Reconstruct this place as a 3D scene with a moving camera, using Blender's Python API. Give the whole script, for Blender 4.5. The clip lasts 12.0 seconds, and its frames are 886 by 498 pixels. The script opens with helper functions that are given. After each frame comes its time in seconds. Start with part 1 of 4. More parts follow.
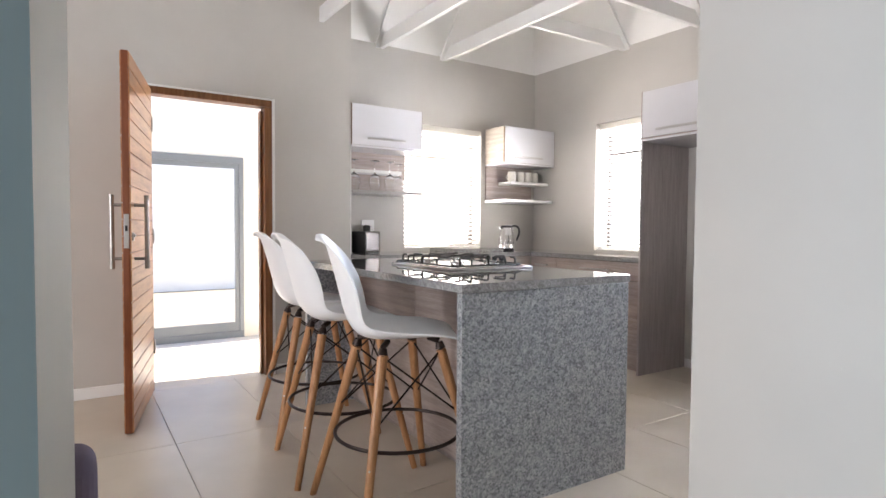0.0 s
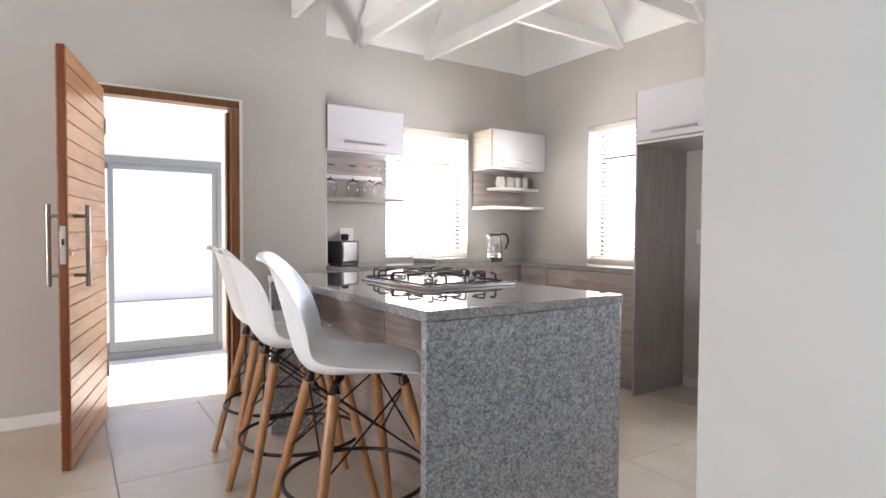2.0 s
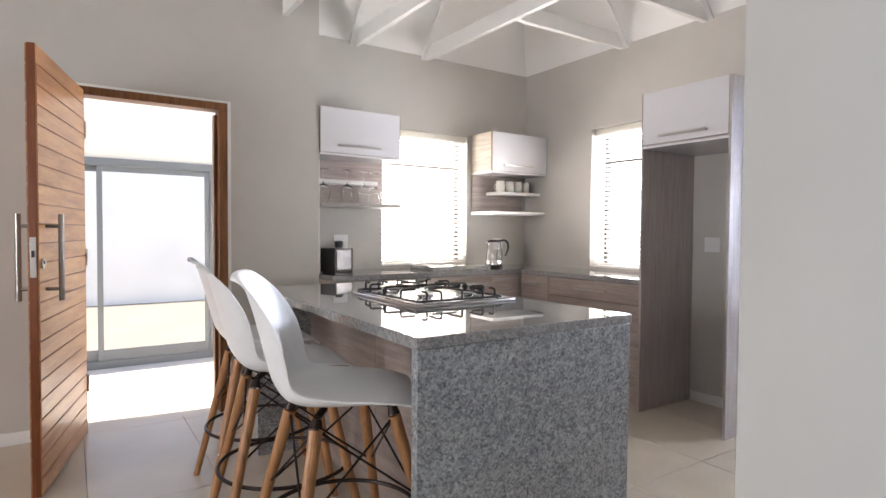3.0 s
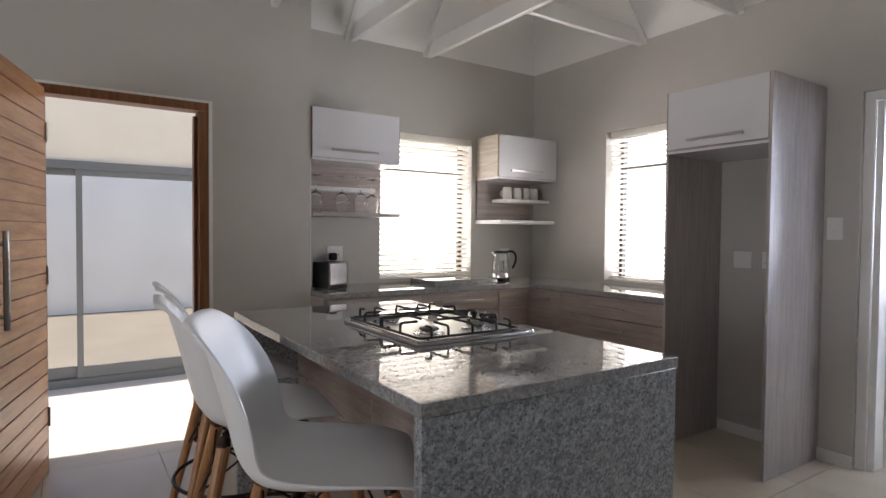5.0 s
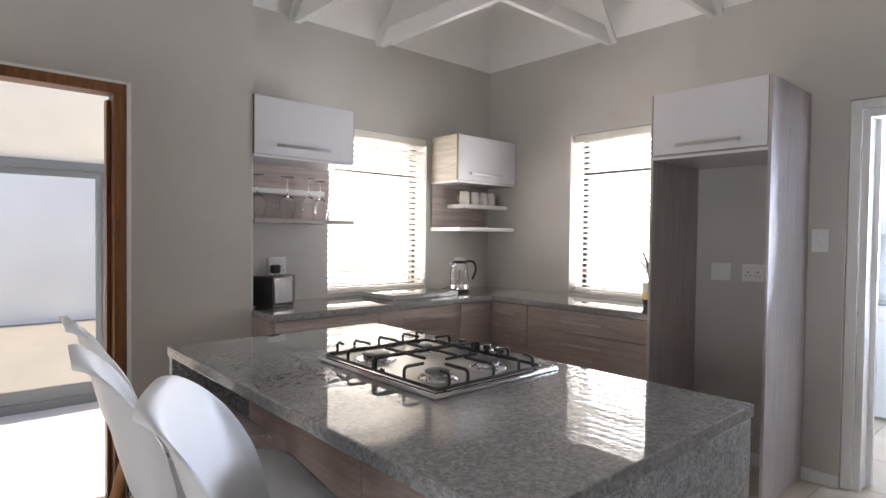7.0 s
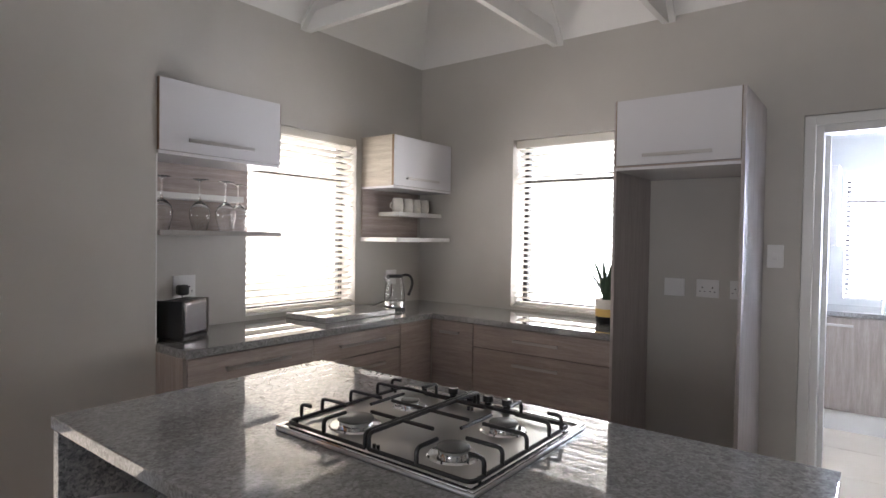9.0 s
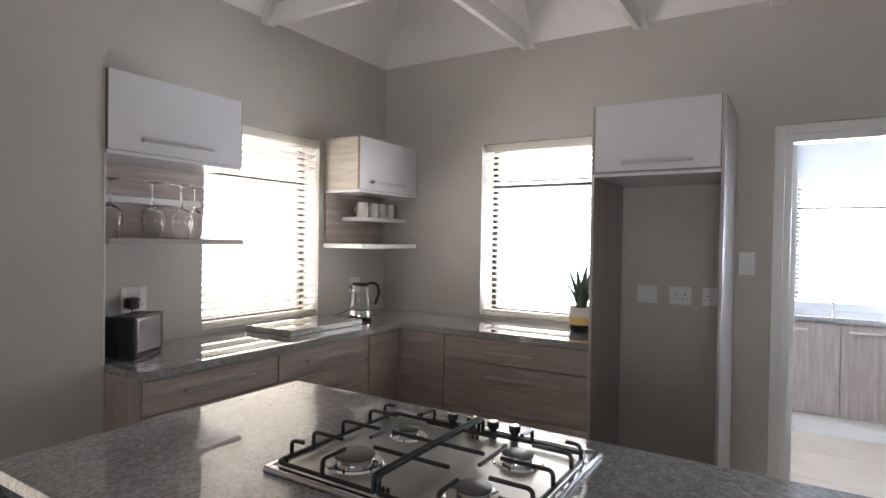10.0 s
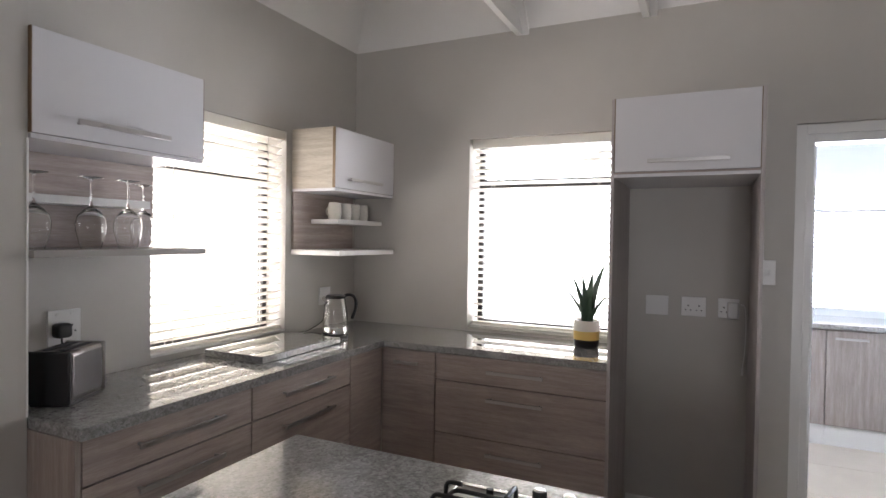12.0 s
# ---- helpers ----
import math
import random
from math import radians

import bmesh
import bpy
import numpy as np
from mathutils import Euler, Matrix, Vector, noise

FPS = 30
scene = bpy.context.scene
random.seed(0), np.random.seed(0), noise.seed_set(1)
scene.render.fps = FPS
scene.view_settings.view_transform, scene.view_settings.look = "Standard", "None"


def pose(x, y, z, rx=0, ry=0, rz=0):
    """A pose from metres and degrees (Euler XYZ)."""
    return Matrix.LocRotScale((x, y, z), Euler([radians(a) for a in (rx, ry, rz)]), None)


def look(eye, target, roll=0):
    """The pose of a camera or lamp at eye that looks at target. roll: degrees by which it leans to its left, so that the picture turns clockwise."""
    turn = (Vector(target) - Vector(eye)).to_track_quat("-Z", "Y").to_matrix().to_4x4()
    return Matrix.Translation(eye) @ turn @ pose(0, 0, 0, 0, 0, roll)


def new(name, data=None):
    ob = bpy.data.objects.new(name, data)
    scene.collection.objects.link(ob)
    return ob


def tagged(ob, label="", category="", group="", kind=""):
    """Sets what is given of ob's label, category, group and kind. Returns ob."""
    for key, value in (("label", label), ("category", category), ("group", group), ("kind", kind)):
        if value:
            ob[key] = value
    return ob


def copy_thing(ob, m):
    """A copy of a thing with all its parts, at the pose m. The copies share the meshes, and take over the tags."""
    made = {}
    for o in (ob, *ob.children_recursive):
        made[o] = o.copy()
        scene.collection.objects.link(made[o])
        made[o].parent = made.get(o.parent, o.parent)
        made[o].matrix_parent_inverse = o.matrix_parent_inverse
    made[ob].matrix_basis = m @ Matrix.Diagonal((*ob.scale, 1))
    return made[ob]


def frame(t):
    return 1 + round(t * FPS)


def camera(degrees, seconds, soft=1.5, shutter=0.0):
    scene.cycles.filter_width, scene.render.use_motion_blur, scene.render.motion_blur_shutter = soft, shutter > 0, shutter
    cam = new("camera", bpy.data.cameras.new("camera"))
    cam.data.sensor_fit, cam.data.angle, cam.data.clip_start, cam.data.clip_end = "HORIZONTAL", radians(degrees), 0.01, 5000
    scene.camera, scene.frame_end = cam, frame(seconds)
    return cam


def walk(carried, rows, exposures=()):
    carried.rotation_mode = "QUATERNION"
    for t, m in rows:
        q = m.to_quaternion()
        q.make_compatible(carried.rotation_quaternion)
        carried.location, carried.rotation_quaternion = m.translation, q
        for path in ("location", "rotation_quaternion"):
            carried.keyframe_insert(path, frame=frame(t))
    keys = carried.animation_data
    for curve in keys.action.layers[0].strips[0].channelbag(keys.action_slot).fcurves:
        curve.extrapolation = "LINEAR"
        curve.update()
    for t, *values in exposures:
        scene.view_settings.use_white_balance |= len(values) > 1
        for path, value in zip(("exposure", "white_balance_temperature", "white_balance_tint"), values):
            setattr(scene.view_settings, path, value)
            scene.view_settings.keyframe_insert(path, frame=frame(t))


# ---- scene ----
cam = camera(76.0, 12.0)
EXPOSURES = [(0.0, 1.76, 6620, 16), (1.0, 1.56, 6640, 16), (1.7, 1.82, 6620, 16), (2.3, 1.68, 6680, 16), (3.2, 1.42, 6700, 16), (4.7, 0.48, 6720, 16), (6.0, 0.8, 6650, 16), (7.2, 0.9, 6600, 16), (9.0, 0.58, 6600, 16), (12.0, 0.6, 6600, 16)]
PATH = [
    (0, (0.435, 0.468, 1.12), (1.527, 2.141, 1.045), 0.4),
    (0.5, (0.502, 0.52, 1.135), (1.596, 2.192, 1.065), 0.3),
    (1, (0.571, 0.559, 1.148), (1.669, 2.229, 1.079), 0.3),
    (1.5, (0.632, 0.598, 1.155), (1.732, 2.267, 1.094), 0.3),
    (2, (0.694, 0.655, 1.166), (1.795, 2.323, 1.103), 0.3),
    (2.5, (0.774, 0.717, 1.195), (1.871, 2.389, 1.136), 0.4),
    (3, (0.806, 0.786, 1.218), (1.906, 2.455, 1.156), 0.4),
    (5, (0.983, 1.106, 1.294), (2.085, 2.774, 1.236), 0.5),
    (5.5, (0.979, 1.216, 1.293), (2.109, 2.865, 1.242), 0.6),
    (6, (0.972, 1.369, 1.295), (2.16, 2.978, 1.241), 0.7),
    (6.5, (0.953, 1.509, 1.315), (2.222, 3.054, 1.259), 0.7),
    (7, (0.991, 1.625, 1.342), (2.325, 3.115, 1.292), 0.7),
    (9, (1.067, 2.126, 1.411), (2.655, 3.341, 1.369), 0.9),
    (9.5, (1.08, 2.211, 1.429), (2.721, 3.354, 1.386), 1.0),
    (10, (1.091, 2.327, 1.438), (2.787, 3.388, 1.406), 0.9),
    (10.5, (1.141, 2.444, 1.456), (2.868, 3.451, 1.423), 0.9),
    (11, (1.177, 2.559, 1.467), (2.937, 3.509, 1.436), 0.9),
    (11.5, (1.231, 2.686, 1.472), (3.014, 3.591, 1.436), 0.9),
    (12, (1.287, 2.817, 1.481), (3.095, 3.673, 1.444), 0.9),
]
walk(cam, [(t, look(eye, target, roll)) for t, eye, target, roll in PATH], EXPOSURES)

# ---- world, sun, window light and passage fill ----
SUN_EL, SUN_FROM = 55.0, Vector((-1.0, 0.12, 0.0)).normalized()
world = bpy.data.worlds.new("sky")
scene.world = world
world.use_nodes = True
wn = world.node_tree
sky = wn.nodes.new("ShaderNodeTexSky")
sky.sky_type = "NISHITA"
sky.sun_disc = False
sky.sun_elevation = radians(SUN_EL)
sky.sun_rotation = math.atan2(SUN_FROM.x, SUN_FROM.y)
wn.links.new(sky.outputs[0], wn.nodes["Background"].inputs[0])
wn.nodes["Background"].inputs[1].default_value = 0.15
sun = new("sun", bpy.data.lights.new("sun", "SUN"))
sun.data.energy, sun.data.angle, sun.data.color = 5.0, radians(0.5), (1.0, 0.95, 0.87)
up = Vector((SUN_FROM.x * math.cos(radians(SUN_EL)), SUN_FROM.y * math.cos(radians(SUN_EL)), math.sin(radians(SUN_EL))))
sun.matrix_world = look(up * 30, (0, 0, 0))


def window_light(name, eye, target, w, h, power, color=(0.93, 0.97, 1.0)):
    lamp = new(name, bpy.data.lights.new(name, "AREA"))
    lamp.data.shape, lamp.data.size, lamp.data.size_y = "RECTANGLE", w, h
    lamp.data.energy, lamp.data.color = power, color
    lamp.matrix_world = look(eye, target)
    return lamp


window_light("sky_at_sink_window", (3.45, 5.29, 1.49), (3.45, 0, 1.49), 0.86, 1.11, 15, (1.0, 0.98, 0.95))
window_light("sky_at_side_window", (4.85, 3.75, 1.5), (0, 3.75, 1.5), 0.86, 1.14, 23)
window_light("sky_at_laundry_window", (7.04, 1.75, 1.5), (0, 1.75, 1.5), 1.2, 1.1, 400, (0.68, 0.80, 1.0))
window_light("sky_at_lounge_window", (-2.98, 2.0, 1.05), (3, 2.3, 0.55), 2.2, 1.8, 62, (0.92, 0.96, 1.0))
# added bluish fill for the passage wall; the west wall has no window here
window_light("passage_blue_fill", (-2.98, -0.5, 1.3), (3, -0.3, 1.2), 1.6, 1.5, 22, (0.46, 0.77, 1.0))

# sunlit paving throws light up at the blinds from below the sills
window_light("paving_bounce_at_sink_window", (3.45, 5.80, 0.50), (3.45, 5.10, 1.45), 1.0, 0.8, 16, (1.0, 0.96, 0.90))
window_light("paving_bounce_at_side_window", (5.40, 3.75, 0.50), (4.70, 3.75, 1.45), 1.0, 0.8, 24, (0.97, 0.97, 0.97))

# ---- materials ----


def mat(name, color, rough=0.5, metal=0.0, **extra):
    m = bpy.data.materials.new(name)
    m.use_nodes = True
    b = m.node_tree.nodes["Principled BSDF"]
    b.inputs["Base Color"].default_value = (*color, 1)
    b.inputs["Roughness"].default_value = rough
    b.inputs["Metallic"].default_value = metal
    for key, value in extra.items():
        b.inputs[key].default_value = value
    return m


def node(m, kind, **props):
    n = m.node_tree.nodes.new(kind)
    for key, value in props.items():
        n.inputs[key].default_value = value
    return n


def coords(m, scale=(1, 1, 1), turn=(0, 0, 0)):
    tc = m.node_tree.nodes.new("ShaderNodeTexCoord")
    mp = m.node_tree.nodes.new("ShaderNodeMapping")
    mp.inputs["Scale"].default_value = scale
    mp.inputs["Rotation"].default_value = [radians(a) for a in turn]
    m.node_tree.links.new(tc.outputs["Object"], mp.inputs[0])
    return mp.outputs[0]


def ramp(m, source, stops):
    r = m.node_tree.nodes.new("ShaderNodeValToRGB")
    while len(r.color_ramp.elements) < len(stops):
        r.color_ramp.elements.new(0.5)
    for e, (p, c) in zip(r.color_ramp.elements, stops):
        e.position, e.color = p, (*c, 1)
    m.node_tree.links.new(source, r.inputs[0])
    return r.outputs[0]


def noise_tex(m, vec, scale, detail=4.0, rough=0.55):
    n = m.node_tree.nodes.new("ShaderNodeTexNoise")
    n.inputs["Scale"].default_value, n.inputs["Detail"].default_value, n.inputs["Roughness"].default_value = scale, detail, rough
    m.node_tree.links.new(vec, n.inputs["Vector"])
    return n.outputs["Fac"]


def mixed(m, fac, a, b, mode="MIX"):
    n = m.node_tree.nodes.new("ShaderNodeMix")
    n.data_type, n.blend_type = "RGBA", mode
    for value, socket in ((fac, n.inputs[0]), (a, n.inputs[6]), (b, n.inputs[7])):
        if hasattr(value, "is_linked"):
            m.node_tree.links.new(value, socket)
        else:
            socket.default_value = value if isinstance(value, float) else (*value, 1)
    return n.outputs[2]


def bumped(m, source, strength=0.2, distance=0.002):
    n = node(m, "ShaderNodeBump", Strength=strength, Distance=distance)
    m.node_tree.links.new(source, n.inputs["Height"])
    m.node_tree.links.new(n.outputs[0], m.node_tree.nodes["Principled BSDF"].inputs["Normal"])


def feed(m, source, socket):
    m.node_tree.links.new(source, m.node_tree.nodes["Principled BSDF"].inputs[socket])


def paint(name, color, rough=0.6, vary=0.06, relief=0.12):
    m = mat(name, color, rough)
    v = coords(m)
    big = noise_tex(m, v, 1.3, 5)
    dark = tuple(c * (1 - vary) for c in color)
    light = tuple(min(1, c * (1 + vary)) for c in color)
    feed(m, ramp(m, big, [(0.3, dark), (0.7, light)]), "Base Color")
    bumped(m, noise_tex(m, v, 160, 3), relief, 0.001)
    return m


def wood(name, dark, mid, light, axis, rough=0.45, stretch=14.0, scale=3.0, relief=0.12, gloss_vary=True):
    m = mat(name, mid, rough)
    s = [stretch, stretch, stretch]
    s[axis] = 1.0
    info = m.node_tree.nodes.new("ShaderNodeObjectInfo")
    tc = m.node_tree.nodes.new("ShaderNodeTexCoord")
    off = m.node_tree.nodes.new("ShaderNodeVectorMath")
    off.operation = "ADD"
    mul = m.node_tree.nodes.new("ShaderNodeMath")
    mul.operation = "MULTIPLY"
    mul.inputs[1].default_value = 17.0
    m.node_tree.links.new(info.outputs["Random"], mul.inputs[0])
    m.node_tree.links.new(tc.outputs["Object"], off.inputs[0])
    m.node_tree.links.new(mul.outputs[0], off.inputs[1])
    mp = m.node_tree.nodes.new("ShaderNodeMapping")
    mp.inputs["Scale"].default_value = s
    m.node_tree.links.new(off.outputs[0], mp.inputs[0])
    grain = noise_tex(m, mp.outputs[0], scale, 8, 0.65)
    base = ramp(m, grain, [(0.32, dark), (0.5, mid), (0.68, light)])
    fine = noise_tex(m, mp.outputs[0], scale * 9, 3, 0.6)
    tone = ramp(m, fine, [(0.35, (0.86, 0.85, 0.84)), (0.6, (1.0, 1.0, 1.0))])
    feed(m, mixed(m, 1.0, base, tone, "MULTIPLY"), "Base Color")
    bumped(m, fine, relief, 0.0008)
    return m


def granite(name, rough, plain=0.0):
    """Speckled stone: dark and pale crystals of two sizes, softened by a plain ground by the share plain."""
    polished = rough < 0.2
    m = mat(name, (0.4, 0.4, 0.4), rough, 0.0, **{"IOR": 1.55, "Coat Weight": 0.55 if polished else 0.25, "Coat Roughness": 0.0 if polished else 0.2, "Coat IOR": 1.5})
    v = coords(m)
    stone = None
    for scale, stops in (
        (240, [(0.0, (0.10, 0.105, 0.112)), (0.25, (0.22, 0.23, 0.24)), (0.55, (0.34, 0.35, 0.355)), (1.0, (0.52, 0.53, 0.53))]),
        (125, [(0.0, (0.075, 0.08, 0.088)), (0.22, (0.17, 0.178, 0.19)), (0.42, (0.31, 0.32, 0.33)), (0.8, (0.42, 0.43, 0.435)), (1.0, (0.56, 0.57, 0.57))]),
    ):
        grains = m.node_tree.nodes.new("ShaderNodeTexVoronoi")
        grains.inputs["Scale"].default_value = scale
        m.node_tree.links.new(v, grains.inputs["Vector"])
        bw = m.node_tree.nodes.new("ShaderNodeSeparateColor")
        m.node_tree.links.new(grains.outputs["Color"], bw.inputs[0])
        layer = ramp(m, bw.outputs[0], stops)
        stone = layer if stone is None else mixed(m, 0.6, stone, layer)
    clumps = ramp(m, noise_tex(m, v, 42, 4, 0.7), [(0.36, (0.66, 0.67, 0.69)), (0.52, (0.96, 0.96, 0.97)), (0.7, (1.12, 1.12, 1.10))])
    stone = mixed(m, 1.0, stone, clumps, "MULTIPLY")
    if plain:
        tone = ramp(m, noise_tex(m, v, 2.5, 3, 0.6), [(0.3, (0.245, 0.228, 0.215)), (0.7, (0.29, 0.27, 0.255))])
        stone = mixed(m, plain, stone, tone, "MIX")
    feed(m, stone, "Base Color")
    return m


M_WALL = paint("warm_grey_wall_paint", (0.50, 0.475, 0.44), 0.55)
M_CEIL = paint("white_ceiling_paint", (0.82, 0.81, 0.79), 0.6, 0.03)
M_TRIM = paint("white_trim_paint", (0.78, 0.77, 0.75), 0.35, 0.02, 0.05)
M_OUTWALL = paint("cream_render", (0.86, 0.80, 0.67), 0.8, 0.05, 0.4)
M_WHITEWALL = paint("white_garden_wall", (0.86, 0.86, 0.85), 0.8, 0.05, 0.4)
M_GLOSS = mat("white_gloss_door", (0.66, 0.65, 0.67), 0.2)
M_GRANITE = granite("polished_grey_granite", 0.012, 0.50)
M_GRANITE_SIDE = granite("honed_grey_granite", 0.3)
M_ASHH = wood("grey_ash_laminate_across", (0.325, 0.265, 0.238), (0.41, 0.338, 0.306), (0.50, 0.42, 0.385), 0)
M_ASHY = wood("grey_ash_laminate_along", (0.325, 0.265, 0.238), (0.41, 0.338, 0.306), (0.50, 0.42, 0.385), 1)
M_ASHV = wood("grey_ash_laminate_upright", (0.27, 0.228, 0.205), (0.33, 0.282, 0.258), (0.40, 0.348, 0.322), 2)
M_DOORWOOD = wood("varnished_meranti", (0.33, 0.13, 0.05), (0.48, 0.22, 0.09), (0.58, 0.30, 0.14), 1, 0.32, 10, 2.4)
M_DOOREDGE = wood("dark_varnished_edge", (0.14, 0.035, 0.012), (0.20, 0.055, 0.018), (0.26, 0.08, 0.03), 2, 0.35)
M_FRAME = wood("stained_door_frame", (0.14, 0.052, 0.018), (0.22, 0.09, 0.032), (0.29, 0.13, 0.05), 2, 0.35)
M_LEG = wood("beech_leg", (0.34, 0.150, 0.062), (0.46, 0.222, 0.095), (0.54, 0.285, 0.135), 2, 0.4, 12, 5)
M_SHELL = mat("white_moulded_plastic", (0.80, 0.80, 0.80), 0.42)
M_BLACK = mat("black_enamel_wire", (0.015, 0.014, 0.014), 0.3)
M_CAP = mat("dark_grey_burner_cap", (0.10, 0.095, 0.09), 0.38)
M_BROWNMETAL = mat("dark_brown_metal", (0.035, 0.022, 0.018), 0.4, 0.6)
M_STEEL = mat("brushed_steel", (0.56, 0.55, 0.54), 0.28, 1.0)
M_HANDLE = mat("satin_steel_handle", (0.52, 0.50, 0.49), 0.3, 1.0)
M_TOASTER = mat("toaster_steel", (0.25, 0.235, 0.24), 0.27, 1.0)
M_DARKSTEEL = mat("dark_brushed_steel", (0.30, 0.28, 0.26), 0.32, 1.0)
M_CHROME = mat("chrome", (0.75, 0.75, 0.75), 0.1, 1.0)
M_ALU = mat("grey_powder_coated_aluminium", (0.20, 0.215, 0.225), 0.45, 0.3)
M_DARKALU = mat("dark_bronze_window_frame", (0.035, 0.032, 0.03), 0.4, 0.3)
M_SLAT = mat("cream_blind_slat", (0.77, 0.755, 0.72), 0.45)
_t = M_SLAT.node_tree.nodes.new("ShaderNodeBsdfTranslucent")
_t.inputs[0].default_value = (0.84, 0.80, 0.72, 1)
_x = M_SLAT.node_tree.nodes.new("ShaderNodeMixShader")
_x.inputs[0].default_value = 0.34
M_SLAT.node_tree.links.new(M_SLAT.node_tree.nodes["Principled BSDF"].outputs[0], _x.inputs[1])
M_SLAT.node_tree.links.new(_t.outputs[0], _x.inputs[2])
M_SLAT.node_tree.links.new(_x.outputs[0], M_SLAT.node_tree.nodes["Material Output"].inputs[0])
M_PLASTIC = mat("white_switch_plastic", (0.72, 0.71, 0.70), 0.35)
M_HOLE = mat("dark_socket_hole", (0.01, 0.01, 0.01), 0.6)
M_DARKPLASTIC = mat("black_plastic", (0.012, 0.012, 0.013), 0.35)
M_CERAMIC = mat("off_white_ceramic", (0.68, 0.65, 0.59), 0.35)
M_GOLD = mat("gold_band", (0.70, 0.50, 0.18), 0.35, 0.8)
M_SOIL = mat("dark_soil", (0.03, 0.02, 0.015), 0.9)
M_LEAF = paint("aloe_leaf", (0.045, 0.085, 0.05), 0.45, 0.35, 0.1)
M_SOFA = paint("dark_plum_upholstery", (0.055, 0.038, 0.05), 0.9, 0.2, 0.6)
M_RUG = paint("woven_rug", (0.42, 0.36, 0.30), 0.95, 0.2, 0.8)
M_FRINGE = mat("cream_fringe", (0.55, 0.48, 0.40), 0.95)
M_GROUT = paint("floor_grout", (0.30, 0.27, 0.235), 0.85)
M_PAVING = paint("pale_paving", (0.61, 0.565, 0.49), 0.8, 0.08, 0.4)
# tan made darker: the courtyard's shade is in this colour, nothing casts it
M_TANPAVE = paint("tan_courtyard_tile_shade", (0.25, 0.22, 0.175), 0.7, 0.08, 0.3)
M_LAUNDRY = paint("pale_laundry_paint", (0.64, 0.65, 0.65), 0.5, 0.02, 0.05)
# ash darkened in its colour, for the shade in gaps between fronts
M_CARCASS = wood("ash_carcass_gap_shade", (0.12, 0.10, 0.09), (0.16, 0.13, 0.115), (0.20, 0.165, 0.15), 2)
M_BROWNEDGE = wood("brown_edge_banding", (0.16, 0.10, 0.055), (0.22, 0.14, 0.08), (0.28, 0.19, 0.11), 2)
M_GLASS = mat("clear_glass", (1, 1, 1), 0.0, 0.0, **{"Transmission Weight": 1.0, "IOR": 1.45})
M_WINDOW = mat("window_glass", (0.95, 0.98, 0.97), 0.0, 0.0, **{"Transmission Weight": 1.0, "IOR": 1.01, "Alpha": 0.35})
M_TINT = mat("tinted_glass", (0.97, 0.98, 0.97), 0.0, 0.0, **{"Transmission Weight": 1.0, "IOR": 1.05})
M_WASHER = mat("white_enamel", (0.66, 0.69, 0.73), 0.25)

M_TILE = mat("beige_porcelain_tile", (0.47, 0.43, 0.375), 0.3)
_v = coords(M_TILE)
_i = M_TILE.node_tree.nodes.new("ShaderNodeObjectInfo")
_a = ramp(M_TILE, noise_tex(M_TILE, _v, 3.0, 3, 0.5), [(0.3, (0.53, 0.455, 0.365)), (0.7, (0.60, 0.525, 0.43))])
_b = ramp(M_TILE, _i.outputs["Random"], [(0.0, (0.95, 0.95, 0.95)), (1.0, (1.03, 1.03, 1.03))])
feed(M_TILE, mixed(M_TILE, 1.0, _a, _b, "MULTIPLY"), "Base Color")

# ---- mesh helpers ----


def box(bm, x0, x1, y0, y1, z0, z1, r=0.0, seg=2):
    t = bmesh.new()
    bmesh.ops.create_cube(t, size=1)
    for v in t.verts:
        v.co = ((x0 + x1) / 2 + v.co.x * (x1 - x0), (y0 + y1) / 2 + v.co.y * (y1 - y0), (z0 + z1) / 2 + v.co.z * (z1 - z0))
    if r:
        bmesh.ops.bevel(t, geom=t.edges[:], offset=r, segments=seg, affect="EDGES", profile=0.5)
    add(bm, t)
    return bm


def add(bm, t, m=None):
    table = {v: bm.verts.new(m @ v.co if m else v.co) for v in t.verts}
    for f in t.faces:
        bm.faces.new([table[v] for v in f.verts])
    t.free()


def rod(bm, p, q, r, r2=None, seg=12):
    p, q = Vector(p), Vector(q)
    r2 = r if r2 is None else r2
    d = (q - p).normalized()
    a = d.orthogonal().normalized()
    b = d.cross(a)
    rings = []
    for c, rad in ((p, r), (q, r2)):
        rings.append([bm.verts.new(c + rad * (math.cos(k * math.tau / seg) * a + math.sin(k * math.tau / seg) * b)) for k in range(seg)])
    for k in range(seg):
        bm.faces.new((rings[0][k], rings[0][(k + 1) % seg], rings[1][(k + 1) % seg], rings[1][k]))
    bm.faces.new(rings[0][::-1])
    bm.faces.new(rings[1])
    return bm


def wire(bm, points, r, seg=8, closed=False):
    pts = [Vector(p) for p in points]
    n = len(pts)
    rings = []
    a = None
    for i, p in enumerate(pts):
        before = pts[i - 1] if i or closed else p
        after = pts[(i + 1) % n] if i < n - 1 or closed else p
        d = (after - before).normalized()
        a = d.orthogonal().normalized() if a is None else (a - a.dot(d) * d).normalized()
        b = d.cross(a)
        rings.append([bm.verts.new(p + r * (math.cos(k * math.tau / seg) * a + math.sin(k * math.tau / seg) * b)) for k in range(seg)])
    for i in range(n if closed else n - 1):
        u, w = rings[i], rings[(i + 1) % n]
        for k in range(seg):
            bm.faces.new((u[k], u[(k + 1) % seg], w[(k + 1) % seg], w[k]))
    if not closed:
        bm.faces.new(rings[0][::-1])
        bm.faces.new(rings[-1])
    return bm


